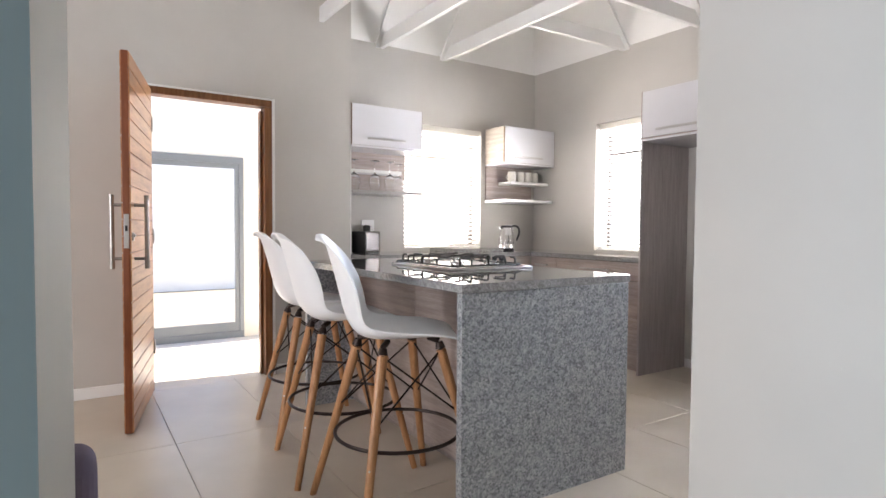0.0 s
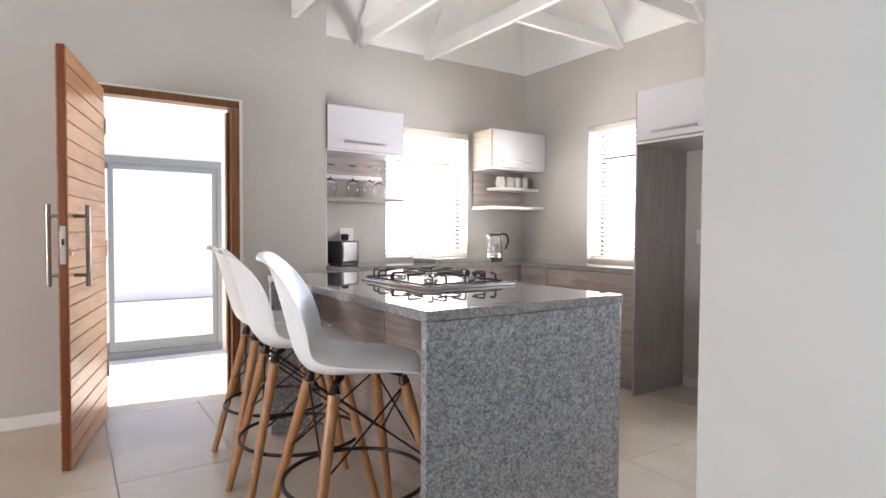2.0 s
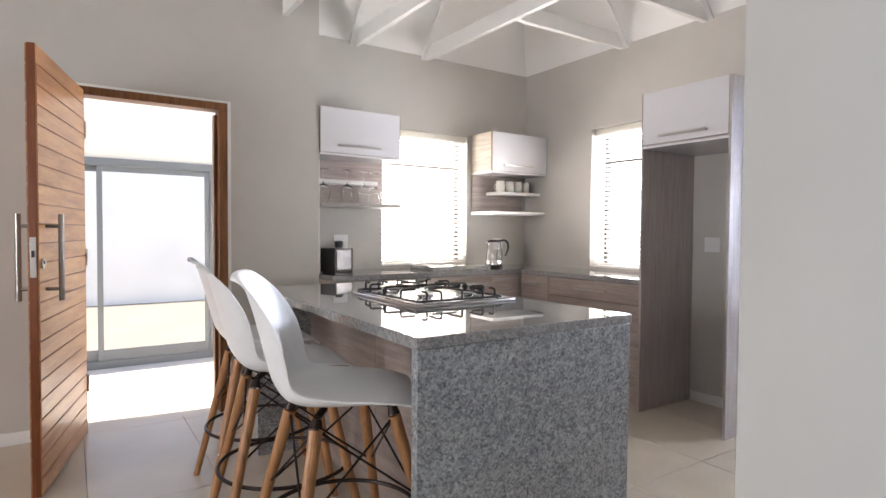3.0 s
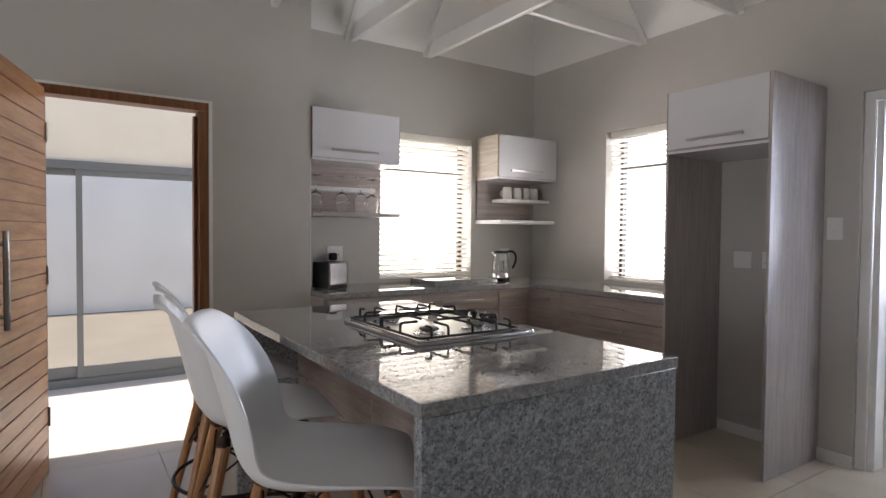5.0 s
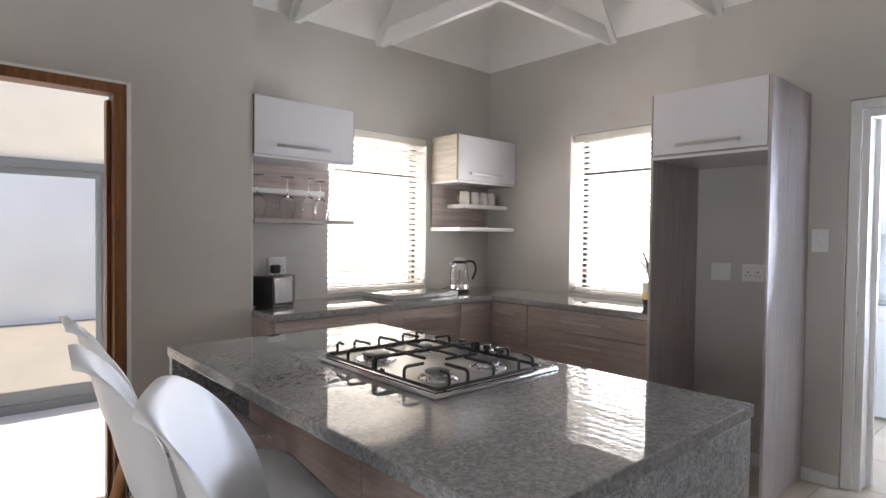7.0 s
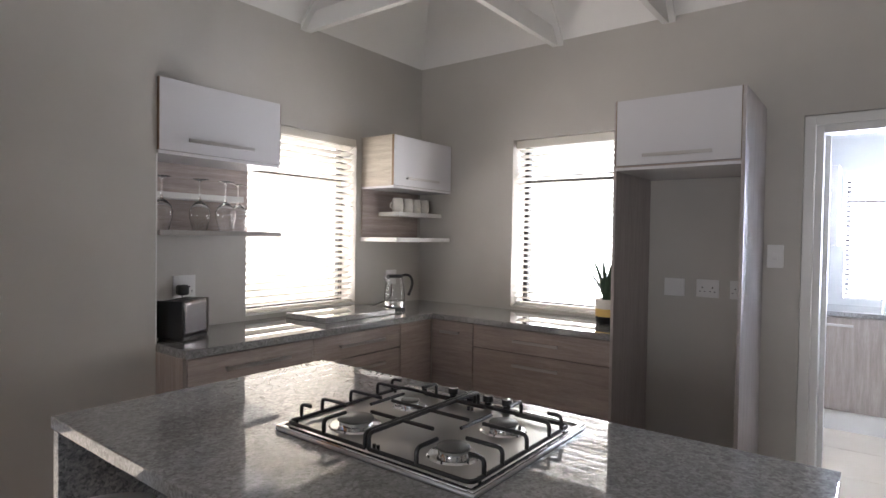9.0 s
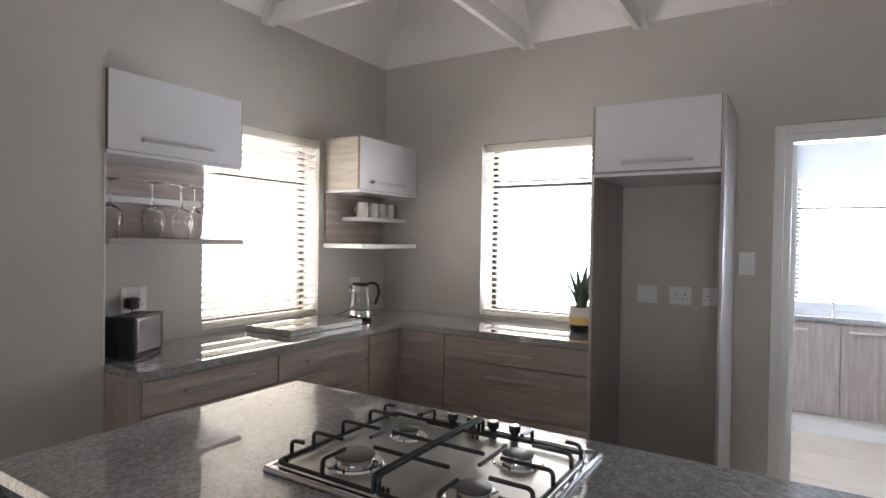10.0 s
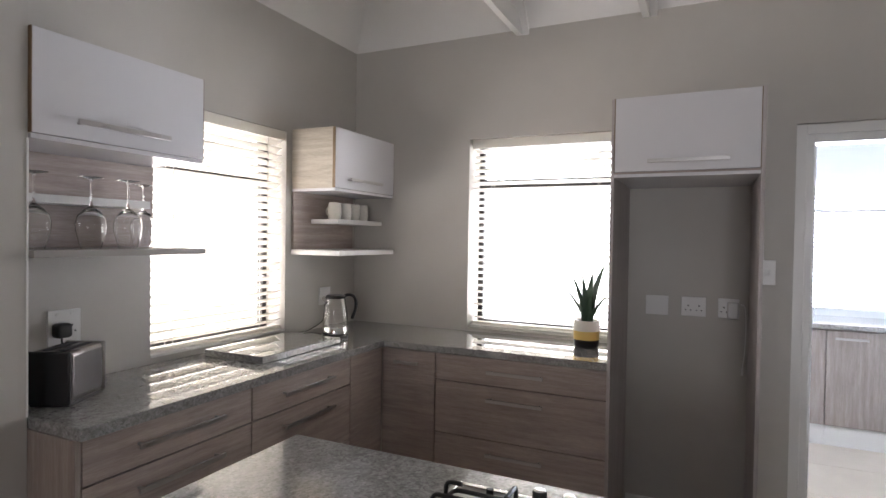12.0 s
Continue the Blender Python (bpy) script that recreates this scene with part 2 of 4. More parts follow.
def bend(a, b, c, r=0.012, n=4):
    """Points of the rounded corner at b between a and c."""
    a, b, c = Vector(a), Vector(b), Vector(c)
    p, q = b + (a - b).normalized() * r, b + (c - b).normalized() * r
    return [p.lerp(b, k / n).lerp(b.lerp(q, k / n), k / n) for k in range(n + 1)]


def lathe(bm, profile, x, y, seg=28):
    rings = []
    for rad, z in profile:
        if rad < 1e-5:
            rings.append([bm.verts.new((x, y, z))])
        else:
            rings.append([bm.verts.new((x + rad * math.cos(k * math.tau / seg), y + rad * math.sin(k * math.tau / seg), z)) for k in range(seg)])
    for u, w in zip(rings, rings[1:]):
        for k in range(seg):
            j = (k + 1) % seg
            if len(u) == 1 and len(w) > 1:
                bm.faces.new((u[0], w[j], w[k]))
            elif len(w) == 1 and len(u) > 1:
                bm.faces.new((u[k], u[j], w[0]))
            elif len(u) > 1:
                bm.faces.new((u[k], u[j], w[j], w[k]))
    return bm


def prism(bm, outline, z0, z1):
    """An upright prism over the outline (x, y)."""
    a = [bm.verts.new((x, y, z0)) for x, y in outline]
    b = [bm.verts.new((x, y, z1)) for x, y in outline]
    n = len(a)
    for k in range(n):
        bm.faces.new((a[k], a[(k + 1) % n], b[(k + 1) % n], b[k]))
    bm.faces.new(a[::-1])
    bm.faces.new(b)
    return bm


def finish(name, bm, material, at=(0, 0, 0)):
    bmesh.ops.recalc_face_normals(bm, faces=bm.faces[:])
    for f in bm.faces:
        f.smooth = f.calc_area() < 0.003
    for e in bm.edges:
        if len(e.link_faces) == 2 and e.calc_face_angle(0) > radians(38):
            e.smooth = False
    for v in bm.verts:
        v.co -= Vector(at)
    me = bpy.data.meshes.new(name)
    bm.to_mesh(me)
    bm.free()
    me.materials.append(material)
    return new(name, me)


def origin_of(ob):
    return origin_of(ob.parent) if ob.parent else ob.location


def part(name, bm, material, parent, label=""):
    ob = finish(name, bm, material, origin_of(parent))
    ob.parent = parent
    return tagged(ob, label)


def thing(name, at, label, category, group=""):
    ob = new(name)
    ob.location = at
    ob.empty_display_size = 0.1
    return tagged(ob, label, category, group)


def solo(name, bm, material, label, category, at=(0, 0, 0), group=""):
    ob = finish(name, bm, material, at)
    ob.location = at
    return tagged(ob, label, category, group)


def structure(name, bm, material, label, parent=None):
    ob = finish(name, bm, material)
    ob.parent = parent
    return tagged(ob, label, kind="structure")


def B(*args, **kw):
    return box(bmesh.new(), *args, **kw)


# ---- the large structure ----
XE, YN, YF = 4.60, 5.07, 4.745
XF = 4.64  # face of the recessed blind and door frame in the east wall
PITCH = math.tan(radians(50))

bm = bmesh.new()
for x0, x1, z0, z1 in ((-3.0, 0.83, 0, 3.2), (1.69, 2.10, 0, 3.2), (0.83, 1.69, 2.055, 3.2)):
    box(bm, x0, x1, YF, YF + 0.23, z0, z1)
structure("wall_front", bm, M_WALL, "smooth warm grey painted wall round the entrance door")
structure("wall_return", B(2.10, 2.33, YF, 5.30, 0, 3.25), M_WALL, "warm grey painted wall end beside the wall cabinets")
structure("corner_bead", B(2.326, 2.3325, 4.742, 4.748, 0.90, 1.774, r=0.001), M_TRIM, "thin white corner bead at the wall end")
bm = bmesh.new()
for x0, x1, z0, z1 in ((2.33, 3.01, 0, 2.76), (3.89, 4.86, 0, 2.76), (3.01, 3.89, 0, 0.925), (3.01, 3.89, 2.09, 2.76)):
    box(bm, x0, x1, YN, 5.30, z0, z1)
structure("wall_north", bm, M_WALL, "warm grey painted kitchen wall with a window over the worktop")
bm = bmesh.new()
for y0, y1, z0, z1 in ((4.21, YN, 0, 2.76), (2.445, 3.29, 0, 2.76), (3.29, 4.21, 0, 0.92), (3.29, 4.21, 2.11, 2.76),
                       (1.515, 2.445, 2.08, 2.76), (1.11, 1.515, 0, 2.76)):
    box(bm, XE, 4.86, y0, y1, z0, z1)
structure("wall_east", bm, M_WALL, "warm grey painted wall with a window and the laundry doorway")
structure("wall_passage", B(1.61, 1.73, -2.0, 1.23, 0, 4.3), M_WALL, "pale painted wall end beside the kitchen")
structure("wall_kitchen_south", B(1.73, 4.86, 1.11, 1.23, 0, 4.3), M_WALL, "warm grey painted wall behind the kitchen")
structure("wall_stub", prism(bmesh.new(), [(-3.0, 0.735), (0.4225, 0.735), (0.434, 0.84), (-3.0, 0.84)], 0, 4.3), M_WALL, "painted wall end at the mouth of the passage")
structure("wall_west", B(-3.15, -3.0, -2.0, YF, 0, 4.3), M_WALL, "warm grey painted lounge wall")
structure("wall_south", B(-3.15, 1.73, -2.15, -2.0, 0, 4.3), M_WALL, "warm grey painted wall")

bm = bmesh.new()
top = 4.3
run = (top - 2.75) / PITCH
for quad in (
    ((-3.15, YN, 2.75), (XE, YN, 2.75), (XE - run, YN - run, top), (-3.15, YN - run, top)),
    ((XE, YN, 2.75), (XE, 1.11, 2.75), (XE - run, 1.11, top), (XE - run, YN - run, top)),
    ((-3.15, YN - run, top), (XE - run, YN - run, top), (XE - run, -2.15, top), (-3.15, -2.15, top)),
):
    low = [bm.verts.new(p) for p in quad]
    high = [bm.verts.new((p[0], p[1], p[2] + 0.06)) for p in quad]
    bm.faces.new(low)
    bm.faces.new(high[::-1])
    for k in range(4):
        bm.faces.new((low[k], low[(k + 1) % 4], high[(k + 1) % 4], high[k]))
structure("ceiling", bm, M_CEIL, "white sloping boarded ceiling with a hip at the kitchen corner")


def tie(name_axis, at, a, b, z=2.715):
    """A painted roof truss: the level tie and the sloping rafter beside it."""
    t = thing("roof_truss", (at, b, z) if name_axis == "y" else (b, at, z), "white-painted timber roof truss under the sloping ceiling", "roof truss", "roof trusses")
    if name_axis == "y":
        part("tie_beam", B(at - 0.019, at + 0.019, a, b, z, z + 0.114, r=0.002), M_CEIL, t)
    else:
        part("tie_beam", B(a, b, at - 0.019, at + 0.019, z, z + 0.114, r=0.002), M_CEIL, t)
    bmr = bmesh.new()
    d = 1.25
    lo, hi = z + 0.0, z + 0.0 + d * PITCH
    for s0, s1 in ((-0.019, 0.019),):
        off = -0.04 if name_axis == "y" else -0.04
        corners = []
        for side in (s0 + off, s1 + off):
            for dist, zz in ((0.0, lo), (d, hi), (d, hi + 0.10), (0.0, lo + 0.05)):
                p = (at + side, YN - dist, zz) if name_axis == "y" else (XE - dist, at + side, zz)
                corners.append(bmr.verts.new(p))
        f, g = corners[:4], corners[4:]
        bmr.faces.new(f)
        bmr.faces.new(g[::-1])
        for k in range(4):
            bmr.faces.new((f[k], f[(k + 1) % 4], g[(k + 1) % 4], g[k]))
    part("rafter", bmr, M_CEIL, t)
    return t


for x in (3.45, 2.768, 2.083):
    tie("y", x, 1.23, YN)
for y in (3.895, 3.17, 2.46, 1.76):
    tie("x", y, 3.452, XE)

# skirtings
for x0, x1 in ((-3.0, 0.80), (1.72, 2.33)):
    structure("baseboard", B(x0, x1, YF - 0.014, YF - 0.0005, 0.001, 0.075, r=0.003), M_TRIM, "white painted skirting board")
structure("baseboard", B(XE - 0.014, XE - 0.0005, 2.445, 3.225, 0.001, 0.07, r=0.003), M_TRIM, "white painted skirting board")
structure("baseboard", B(1.598, 1.6095, -2.0, 1.23, 0.001, 0.07, r=0.003), M_TRIM, "white painted skirting board")

# laundry shell
bm = bmesh.new()
box(bm, 4.86, 6.84, 3.40, 3.55, 0, 2.6)
box(bm, 4.86, 6.84, 0.6, 0.75, 0, 2.6)
for y0, y1, z0, z1 in ((0.75, 1.15, 0, 2.6), (2.34, 3.40, 0, 2.6), (1.15, 2.34, 0, 0.95), (1.15, 2.34, 2.01, 2.6)):
    box(bm, 6.84, 7.05, y0, y1, z0, z1)
structure("wall_laundry", bm, M_LAUNDRY, "white painted laundry walls with a window")
structure("ceiling_laundry", B(4.86, 7.05, 0.6, 3.55, 2.6, 2.68), M_LAUNDRY, "flat white laundry ceiling")

# outside
structure("ground", B(-60, 60, 5.0, 90, -0.40, -0.25), M_PAVING, "pale sunlit paving outside")
structure("threshold", B(0.83, 1.69, YF + 0.05, 5.6, -0.12, -0.002), M_PAVING, "pale step outside the entrance door")
bm = bmesh.new()
SY = 7.70
for x0, x1, z0, z1 in ((-8, 0.10, -0.25, 3.2), (2.20, 9, -0.25, 3.2), (0.10, 2.20, 1.96, 3.2)):
    box(bm, x0, x1, SY, SY + 0.2, z0, z1)
structure("wall_opposite", bm, M_OUTWALL, "cream rendered outside wall with a sliding door")
# separate floor sheet whose dark colour replaces shade on the courtyard ground
structure("courtyard_floor", B(-6, 9, SY + 0.21, 13.295, -0.2495, -0.235), M_TANPAVE, "tan tiled courtyard floor behind the sliding door, shade put into its colour")
structure("wall_courtyard", B(-6, 9, 13.3, 13.5, -0.25, 2.6), M_WHITEWALL, "pale courtyard wall seen through the sliding door")

# ---- sliding door across the way ----
slide = thing("sliding_door", (1.15, SY, -0.25), "grey aluminium sliding door in the cream wall", "sliding door")
bm = bmesh.new()
box(bm, 0.10, 2.20, SY - 0.03, SY + 0.09, 1.88, 1.96, r=0.003)
box(bm, 0.10, 2.20, SY - 0.03, SY + 0.09, -0.25, -0.17, r=0.003)
box(bm, 0.10, 0.15, SY - 0.03, SY + 0.09, -0.17, 1.88, r=0.003)
box(bm, 2.15, 2.20, SY - 0.03, SY + 0.09, -0.17, 1.88, r=0.003)
part("door_frame", bm, M_ALU, slide)
for x0, x1, dy in ((1.045, 2.15, -0.015), (0.15, 1.10, 0.035)):
    bm = bmesh.new()
    box(bm, x0, x0 + 0.05, SY + dy, SY + dy + 0.035, -0.17, 1.88, r=0.003)
    box(bm, x1 - 0.05, x1, SY + dy, SY + dy + 0.035, -0.17, 1.88, r=0.003)
    box(bm, x0 + 0.05, x1 - 0.05, SY + dy, SY + dy + 0.035, 1.82, 1.88, r=0.003)
    box(bm, x0 + 0.05, x1 - 0.05, SY + dy, SY + dy + 0.035, -0.17, -0.06, r=0.003)
    p = part("sliding_panel", bm, M_ALU, slide)
    g = part("pane", B(x0 + 0.045, x1 - 0.045, SY + dy + 0.014, SY + dy + 0.02, -0.07, 1.83), M_TINT, p, "clear glass pane")
    g.visible_shadow = False

# ---- entrance door ----
frame_ob = thing("door_frame", (1.26, YF, 0), "stained timber frame of the entrance door", "door frame")
bm = bmesh.new()
box(bm, 0.83, 0.885, YF - 0.012, YF + 0.10, 0.0, 2.004, r=0.004)
part("jamb", bm, M_FRAME, frame_ob)
part("jamb", B(1.635, 1.69, YF - 0.012, YF + 0.10, 0.0, 2.004, r=0.004), M_FRAME, frame_ob)
part("door_stop", B(1.615, 1.634, YF + 0.045, YF + 0.10, 0.0, 1.98, r=0.002), M_FRAME, frame_ob)
part("head", B(0.83, 1.69, YF - 0.012, YF + 0.10, 2.005, 2.055, r=0.004), M_FRAME, frame_ob)
part("reveal_strip", B(1.692, 1.712, YF - 0.006, YF + 0.004, 0.0, 2.07, r=0.002), M_TRIM, frame_ob, "white plaster edge strip")
part("reveal_strip", B(0.83, 1.690, YF - 0.006, YF + 0.004, 2.052, 2.07, r=0.002), M_TRIM, frame_ob, "white plaster edge strip")

# the open door leaf, built shut along -y from its hinge and then turned
door = thing("entrance_door", (0.885, 4.735, 0.0), "open varnished timber front door with level grooved boards", "door")
LEAF, THICK, LEAF_H = 0.88, 0.045, 2.035
bm = B(-THICK + 0.006, -0.006, -LEAF, 0.0, 0.008, LEAF_H, r=0.002)
for v in bm.verts:
    v.co += Vector((0.885, 4.735, 0))
part("core", bm, M_DOOREDGE, door, "dark varnished door edge")
boards = 23
step = (LEAF_H - 0.008) / boards
for face in (0, 1):
    for k in range(boards):
        x0, x1 = ((-0.0058, 0.0) if face == 0 else (-THICK, -THICK + 0.0058))
        bm = B(x0, x1, -LEAF + 0.002, -0.002, 0.009 + k * step, 0.008 + (k + 1) * step - 0.005, r=0.0015, seg=1)
        for v in bm.verts:
            v.co += Vector((0.885, 4.735, 0))
        part("board", bm, M_DOORWOOD, door)
for side, s in ((0.0, 1), (-THICK, -1)):
    bm = bmesh.new()
    hx = 0.885 + side
    hy = 4.735 - LEAF + 0.10
    rod(bm, (hx + s * 0.062, hy, 0.885), (hx + s * 0.062, hy, 1.285), 0.0125, seg=16)
    rod(bm, (hx, hy, 0.94), (hx + s * 0.062, hy, 0.94), 0.009)
    rod(bm, (hx, hy, 1.23), (hx + s * 0.062, hy, 1.23), 0.009)
    part("pull_handle", bm, M_DARKSTEEL, door, "brushed steel bar handle")
bm = bmesh.new()
rod(bm, (0.885, 4.735 - LEAF + 0.04, 1.06), (0.893, 4.735 - LEAF + 0.04, 1.06), 0.022, seg=18)
rod(bm, (0.893, 4.735 - LEAF + 0.04, 1.066), (0.900, 4.735 - LEAF + 0.04, 1.066), 0.009)
part("lock_cylinder", bm, M_STEEL, door, "steel lock cylinder")
plate = part("lock_plate", B(0.885 - THICK * 0.5 - 0.012, 0.885 - THICK * 0.5 + 0.012, 4.735 - LEAF - 0.002, 4.735 - LEAF + 0.001, 1.0, 1.18, r=0.0008), M_STEEL, door, "steel lock plate on the door edge")
part("latch", B(0.885 - THICK * 0.5 - 0.006, 0.885 - THICK * 0.5 + 0.006, 4.735 - LEAF - 0.006, 4.735 - LEAF - 0.0021, 1.09, 1.12, r=0.001), M_DARKPLASTIC, plate)
for z in (0.25, 1.0, 1.75):
    bm = bmesh.new()
    rod(bm, (0.889, 4.742, z), (0.889, 4.742, z + 0.1), 0.006)
    part("hinge", bm, M_STEEL, door)
door.rotation_euler = (0, 0, radians(-12.6))

# ---- windows ----


def window(name, axis, at, a, b, z0, z1, transom, bar, slats, handle, label):
    """A dark metal window in a wall; axis: 'y' for a wall of constant y. inner face at 'at', opening a..b."""
    w = thing(name, ((a + b) / 2, at, z0) if axis == "y" else (at, (a + b) / 2, z0), label, "window")
    w["kind"] = "structure"

    def bb(bm, u0, u1, d0, d1, lo, hi, r=0.0):
        if axis == "y":
            box(bm, u0, u1, at + d0, at + d1, lo, hi, r)
        else:
            box(bm, at + d0, at + d1, u0, u1, lo, hi, r)
        return bm
    D0, D1 = 0.14, 0.18
    bm = bmesh.new()
    bb(bm, a, b, D0, D1, z1 - 0.035, z1, 0.002)
    bb(bm, a, b, D0, D1, z0, z0 + 0.035, 0.002)
    bb(bm, a, a + 0.035, D0, D1, z0 + 0.035, z1 - 0.035, 0.002)
    bb(bm, b - 0.035, b, D0, D1, z0 + 0.035, z1 - 0.035, 0.002)
    bb(bm, a + 0.035, b - 0.035, D0, D1, transom - bar, transom + bar, 0.002)
    fr = part("window_frame", bm, M_DARKALU, w, "dark metal window frame")
    for lo, hi in ((z0 + 0.03, transom - bar + 0.002), (transom + bar - 0.002, z1 - 0.03)):
        g = part("pane", bb(bmesh.new(), a + 0.03, b - 0.03, D0 + 0.017, D0 + 0.023, lo, hi), M_WINDOW, w, "clear window glass")
        g.visible_shadow = False
    part("window_sill", bb(bmesh.new(), a + 0.001, b - 0.001, -0.004, D0 - 0.002, z0 + 0.0005, z0 + 0.014, 0.003), M_TRIM, w, "white window sill")
    if handle:
        bm = bmesh.new()
        u = b - 0.055
        bb(bm, u - 0.008, u + 0.008, D0 - 0.03, D0, 1.22, 1.25, 0.002)
        bb(bm, u - 0.045, u + 0.008, D0 - 0.045, D0 - 0.03, 1.228, 1.242, 0.002)
        part("handle", bm, M_STEEL, w, "metal window catch")
    bl = thing("venetian_blind", ((a + b) / 2, at + 0.05, z1) if axis == "y" else (at + 0.05, (a + b) / 2, z1), "lowered cream slatted blind with open slats in the window", "blind", "window blinds")
    part("valance", bb(bmesh.new(), a + 0.004, b - 0.004, 0.002, 0.016, z1 - 0.055, z1 - 0.001, 0.002), M_SLAT, bl, "cream blind headrail cover")
    part("headrail", bb(bmesh.new(), a + 0.006, b - 0.006, 0.02, 0.07, z1 - 0.045, z1 - 0.002, 0.002), M_SLAT, bl)
    part("bottom_rail", bb(bmesh.new(), a + 0.008, b - 0.008, 0.02, 0.07, z0 + 0.018, z0 + 0.034, 0.003), M_SLAT, bl)
    top_z, low_z = z1 - 0.07, z0 + 0.06
    n = int(round((top_z - low_z) / 0.041))
    tilt = radians(slats)
    mesh = None
    for k in range(n + 1):
        zc = low_z + (top_z - low_z) * k / n
        if mesh is None:
            bm = bmesh.new()
            rows = []
            for j in range(5):
                d = (j / 4 - 0.5) * 0.05
                arch = 0.003 * (1 - (d / 0.025) ** 2)
                dd, zz = d * math.cos(tilt) , d * math.sin(tilt) + arch
                rows.append((dd, zz))
            for th in (0.0, 0.0026):
                for (d_, z_) in rows:
                    for u in (a + 0.008, b - 0.008):
                        if axis == "y":
                            bm.verts.new((u, at + 0.045 + d_, zc + z_ + th))
                        else:
                            bm.verts.new((at + 0.045 + d_, u, zc + z_ + th))
            bm.verts.ensure_lookup_table()
            v = bm.verts
            for base in (0, 10):
                for j in range(4):
                    q = (v[base + 2 * j], v[base + 2 * j + 1], v[base + 2 * j + 3], v[base + 2 * j + 2])
                    bm.faces.new(q)
            for j in range(4):
                for e in (0, 1):
                    bm.faces.new((v[2 * j + e], v[2 * j + 2 + e], v[12 + 2 * j + e], v[10 + 2 * j + e]))
            for j in (0, 4):
                bm.faces.new((v[2 * j], v[2 * j + 1], v[11 + 2 * j], v[10 + 2 * j]))
            ob = part("slat", bm, M_SLAT, bl)
            mesh, first = ob.data, zc
        else:
            ob = new("slat", mesh)
            ob.parent = bl
            ob.location = (0, 0, zc - first)
    for u in (a + 0.13, b - 0.13):
        for d in (0.018, 0.072):
            part("ladder_cord", bb(bmesh.new(), u - 0.0015, u + 0.0015, d - 0.0008, d + 0.0008, z0 + 0.03, z1 - 0.05), M_SLAT, bl)
    return w


window("window_1", "y", YN, 3.01, 3.89, 0.925, 2.09, 1.795, 0.022, -27, True, "dark metal kitchen window over the worktop")
window("window_2", "x", XF, 3.29, 4.21, 0.92, 2.11, 1.832, 0.036, -18, False, "dark metal kitchen side window")
window("window_3", "x", 6.84, 1.15, 2.34, 0.95, 2.01, 1.76, 0.03, -18, False, "dark metal laundry window")

# ---- laundry doorway frame ----
lf = thing("laundry_door_frame", (4.70, 2.40, 0), "white painted metal door frame of the laundry", "door frame")
for y0, y1, yi0, yi1 in ((2.395, 2.4445, 2.36, 2.395), (1.5155, 1.565, 1.565, 1.60)):
    bm = bmesh.new()
    box(bm, XF - 0.012, XF + 0.012, y0, y1, 0.0, 2.0795, r=0.003)
    box(bm, XF + 0.012, XF + 0.13, min(yi0, y0), max(yi0, y0) if y0 > 2 else y1 + 0.02, 0.0, 2.03, r=0.003)
    part("jamb", bm, M_TRIM, lf)
bm = bmesh.new()
box(bm, XF - 0.012, XF + 0.012, 1.565, 2.395, 2.03, 2.0795, r=0.003)
box(bm, XF + 0.012, XF + 0.13, 1.60, 2.36, 1.99, 2.035, r=0.003)
part("head", bm, M_TRIM, lf)
part("door_stop", B(XF + 0.13, XF + 0.16, 2.335, 2.395, 0.0, 2.03, r=0.003), M_TRIM, lf)

# ---- kitchen island ----
island = thing("kitchen_island", (2.1, 3.0, 0), "grey granite kitchen island with ash-look cupboards under it", "kitchen island")
part("end_panel", B(1.64, 2.575, 2.180, 2.215, 0.0, 0.874, r=0.002), M_GRANITE_SIDE, island, "speckled grey granite end slab")
part("end_panel", B(1.64, 2.575, 3.845, 3.880, 0.0, 0.874, r=0.002), M_GRANITE_SIDE, island, "speckled grey granite end slab")
part("carcass", B(1.95, 2.53, 2.217, 3.843, 0.0, 0.872, r=0.001), M_ASHV, island, "grey ash-look cupboard back")
for k in range(2):
    part("back_panel", B(1.932, 1.949, 2.218 + k * 0.813, 3.028 + k * 0.813, 0.03, 0.870, r=0.0015), M_ASHY, island, "grey ash-look panel")
solo("island_worktop", B(1.635, 2.58, 2.175, 3.885, 0.876, 0.911, r=0.003), M_GRANITE, "polished speckled grey granite island worktop", "worktop")


# ---- bar stools ----
def spline(points, s):
    n = len(points) - 1
    f = min(s * n, n - 1e-6)
    i = int(f)
    u = f - i
    p = [points[max(0, min(n, i + k - 1))] for k in range(4)]
    return [0.5 * ((2 * b) + (-a + c) * u + (2 * a - 5 * b + 4 * c - d) * u * u + (-a + 3 * b - 3 * c + d) * u ** 3) for a, b, c, d in zip(*p)]


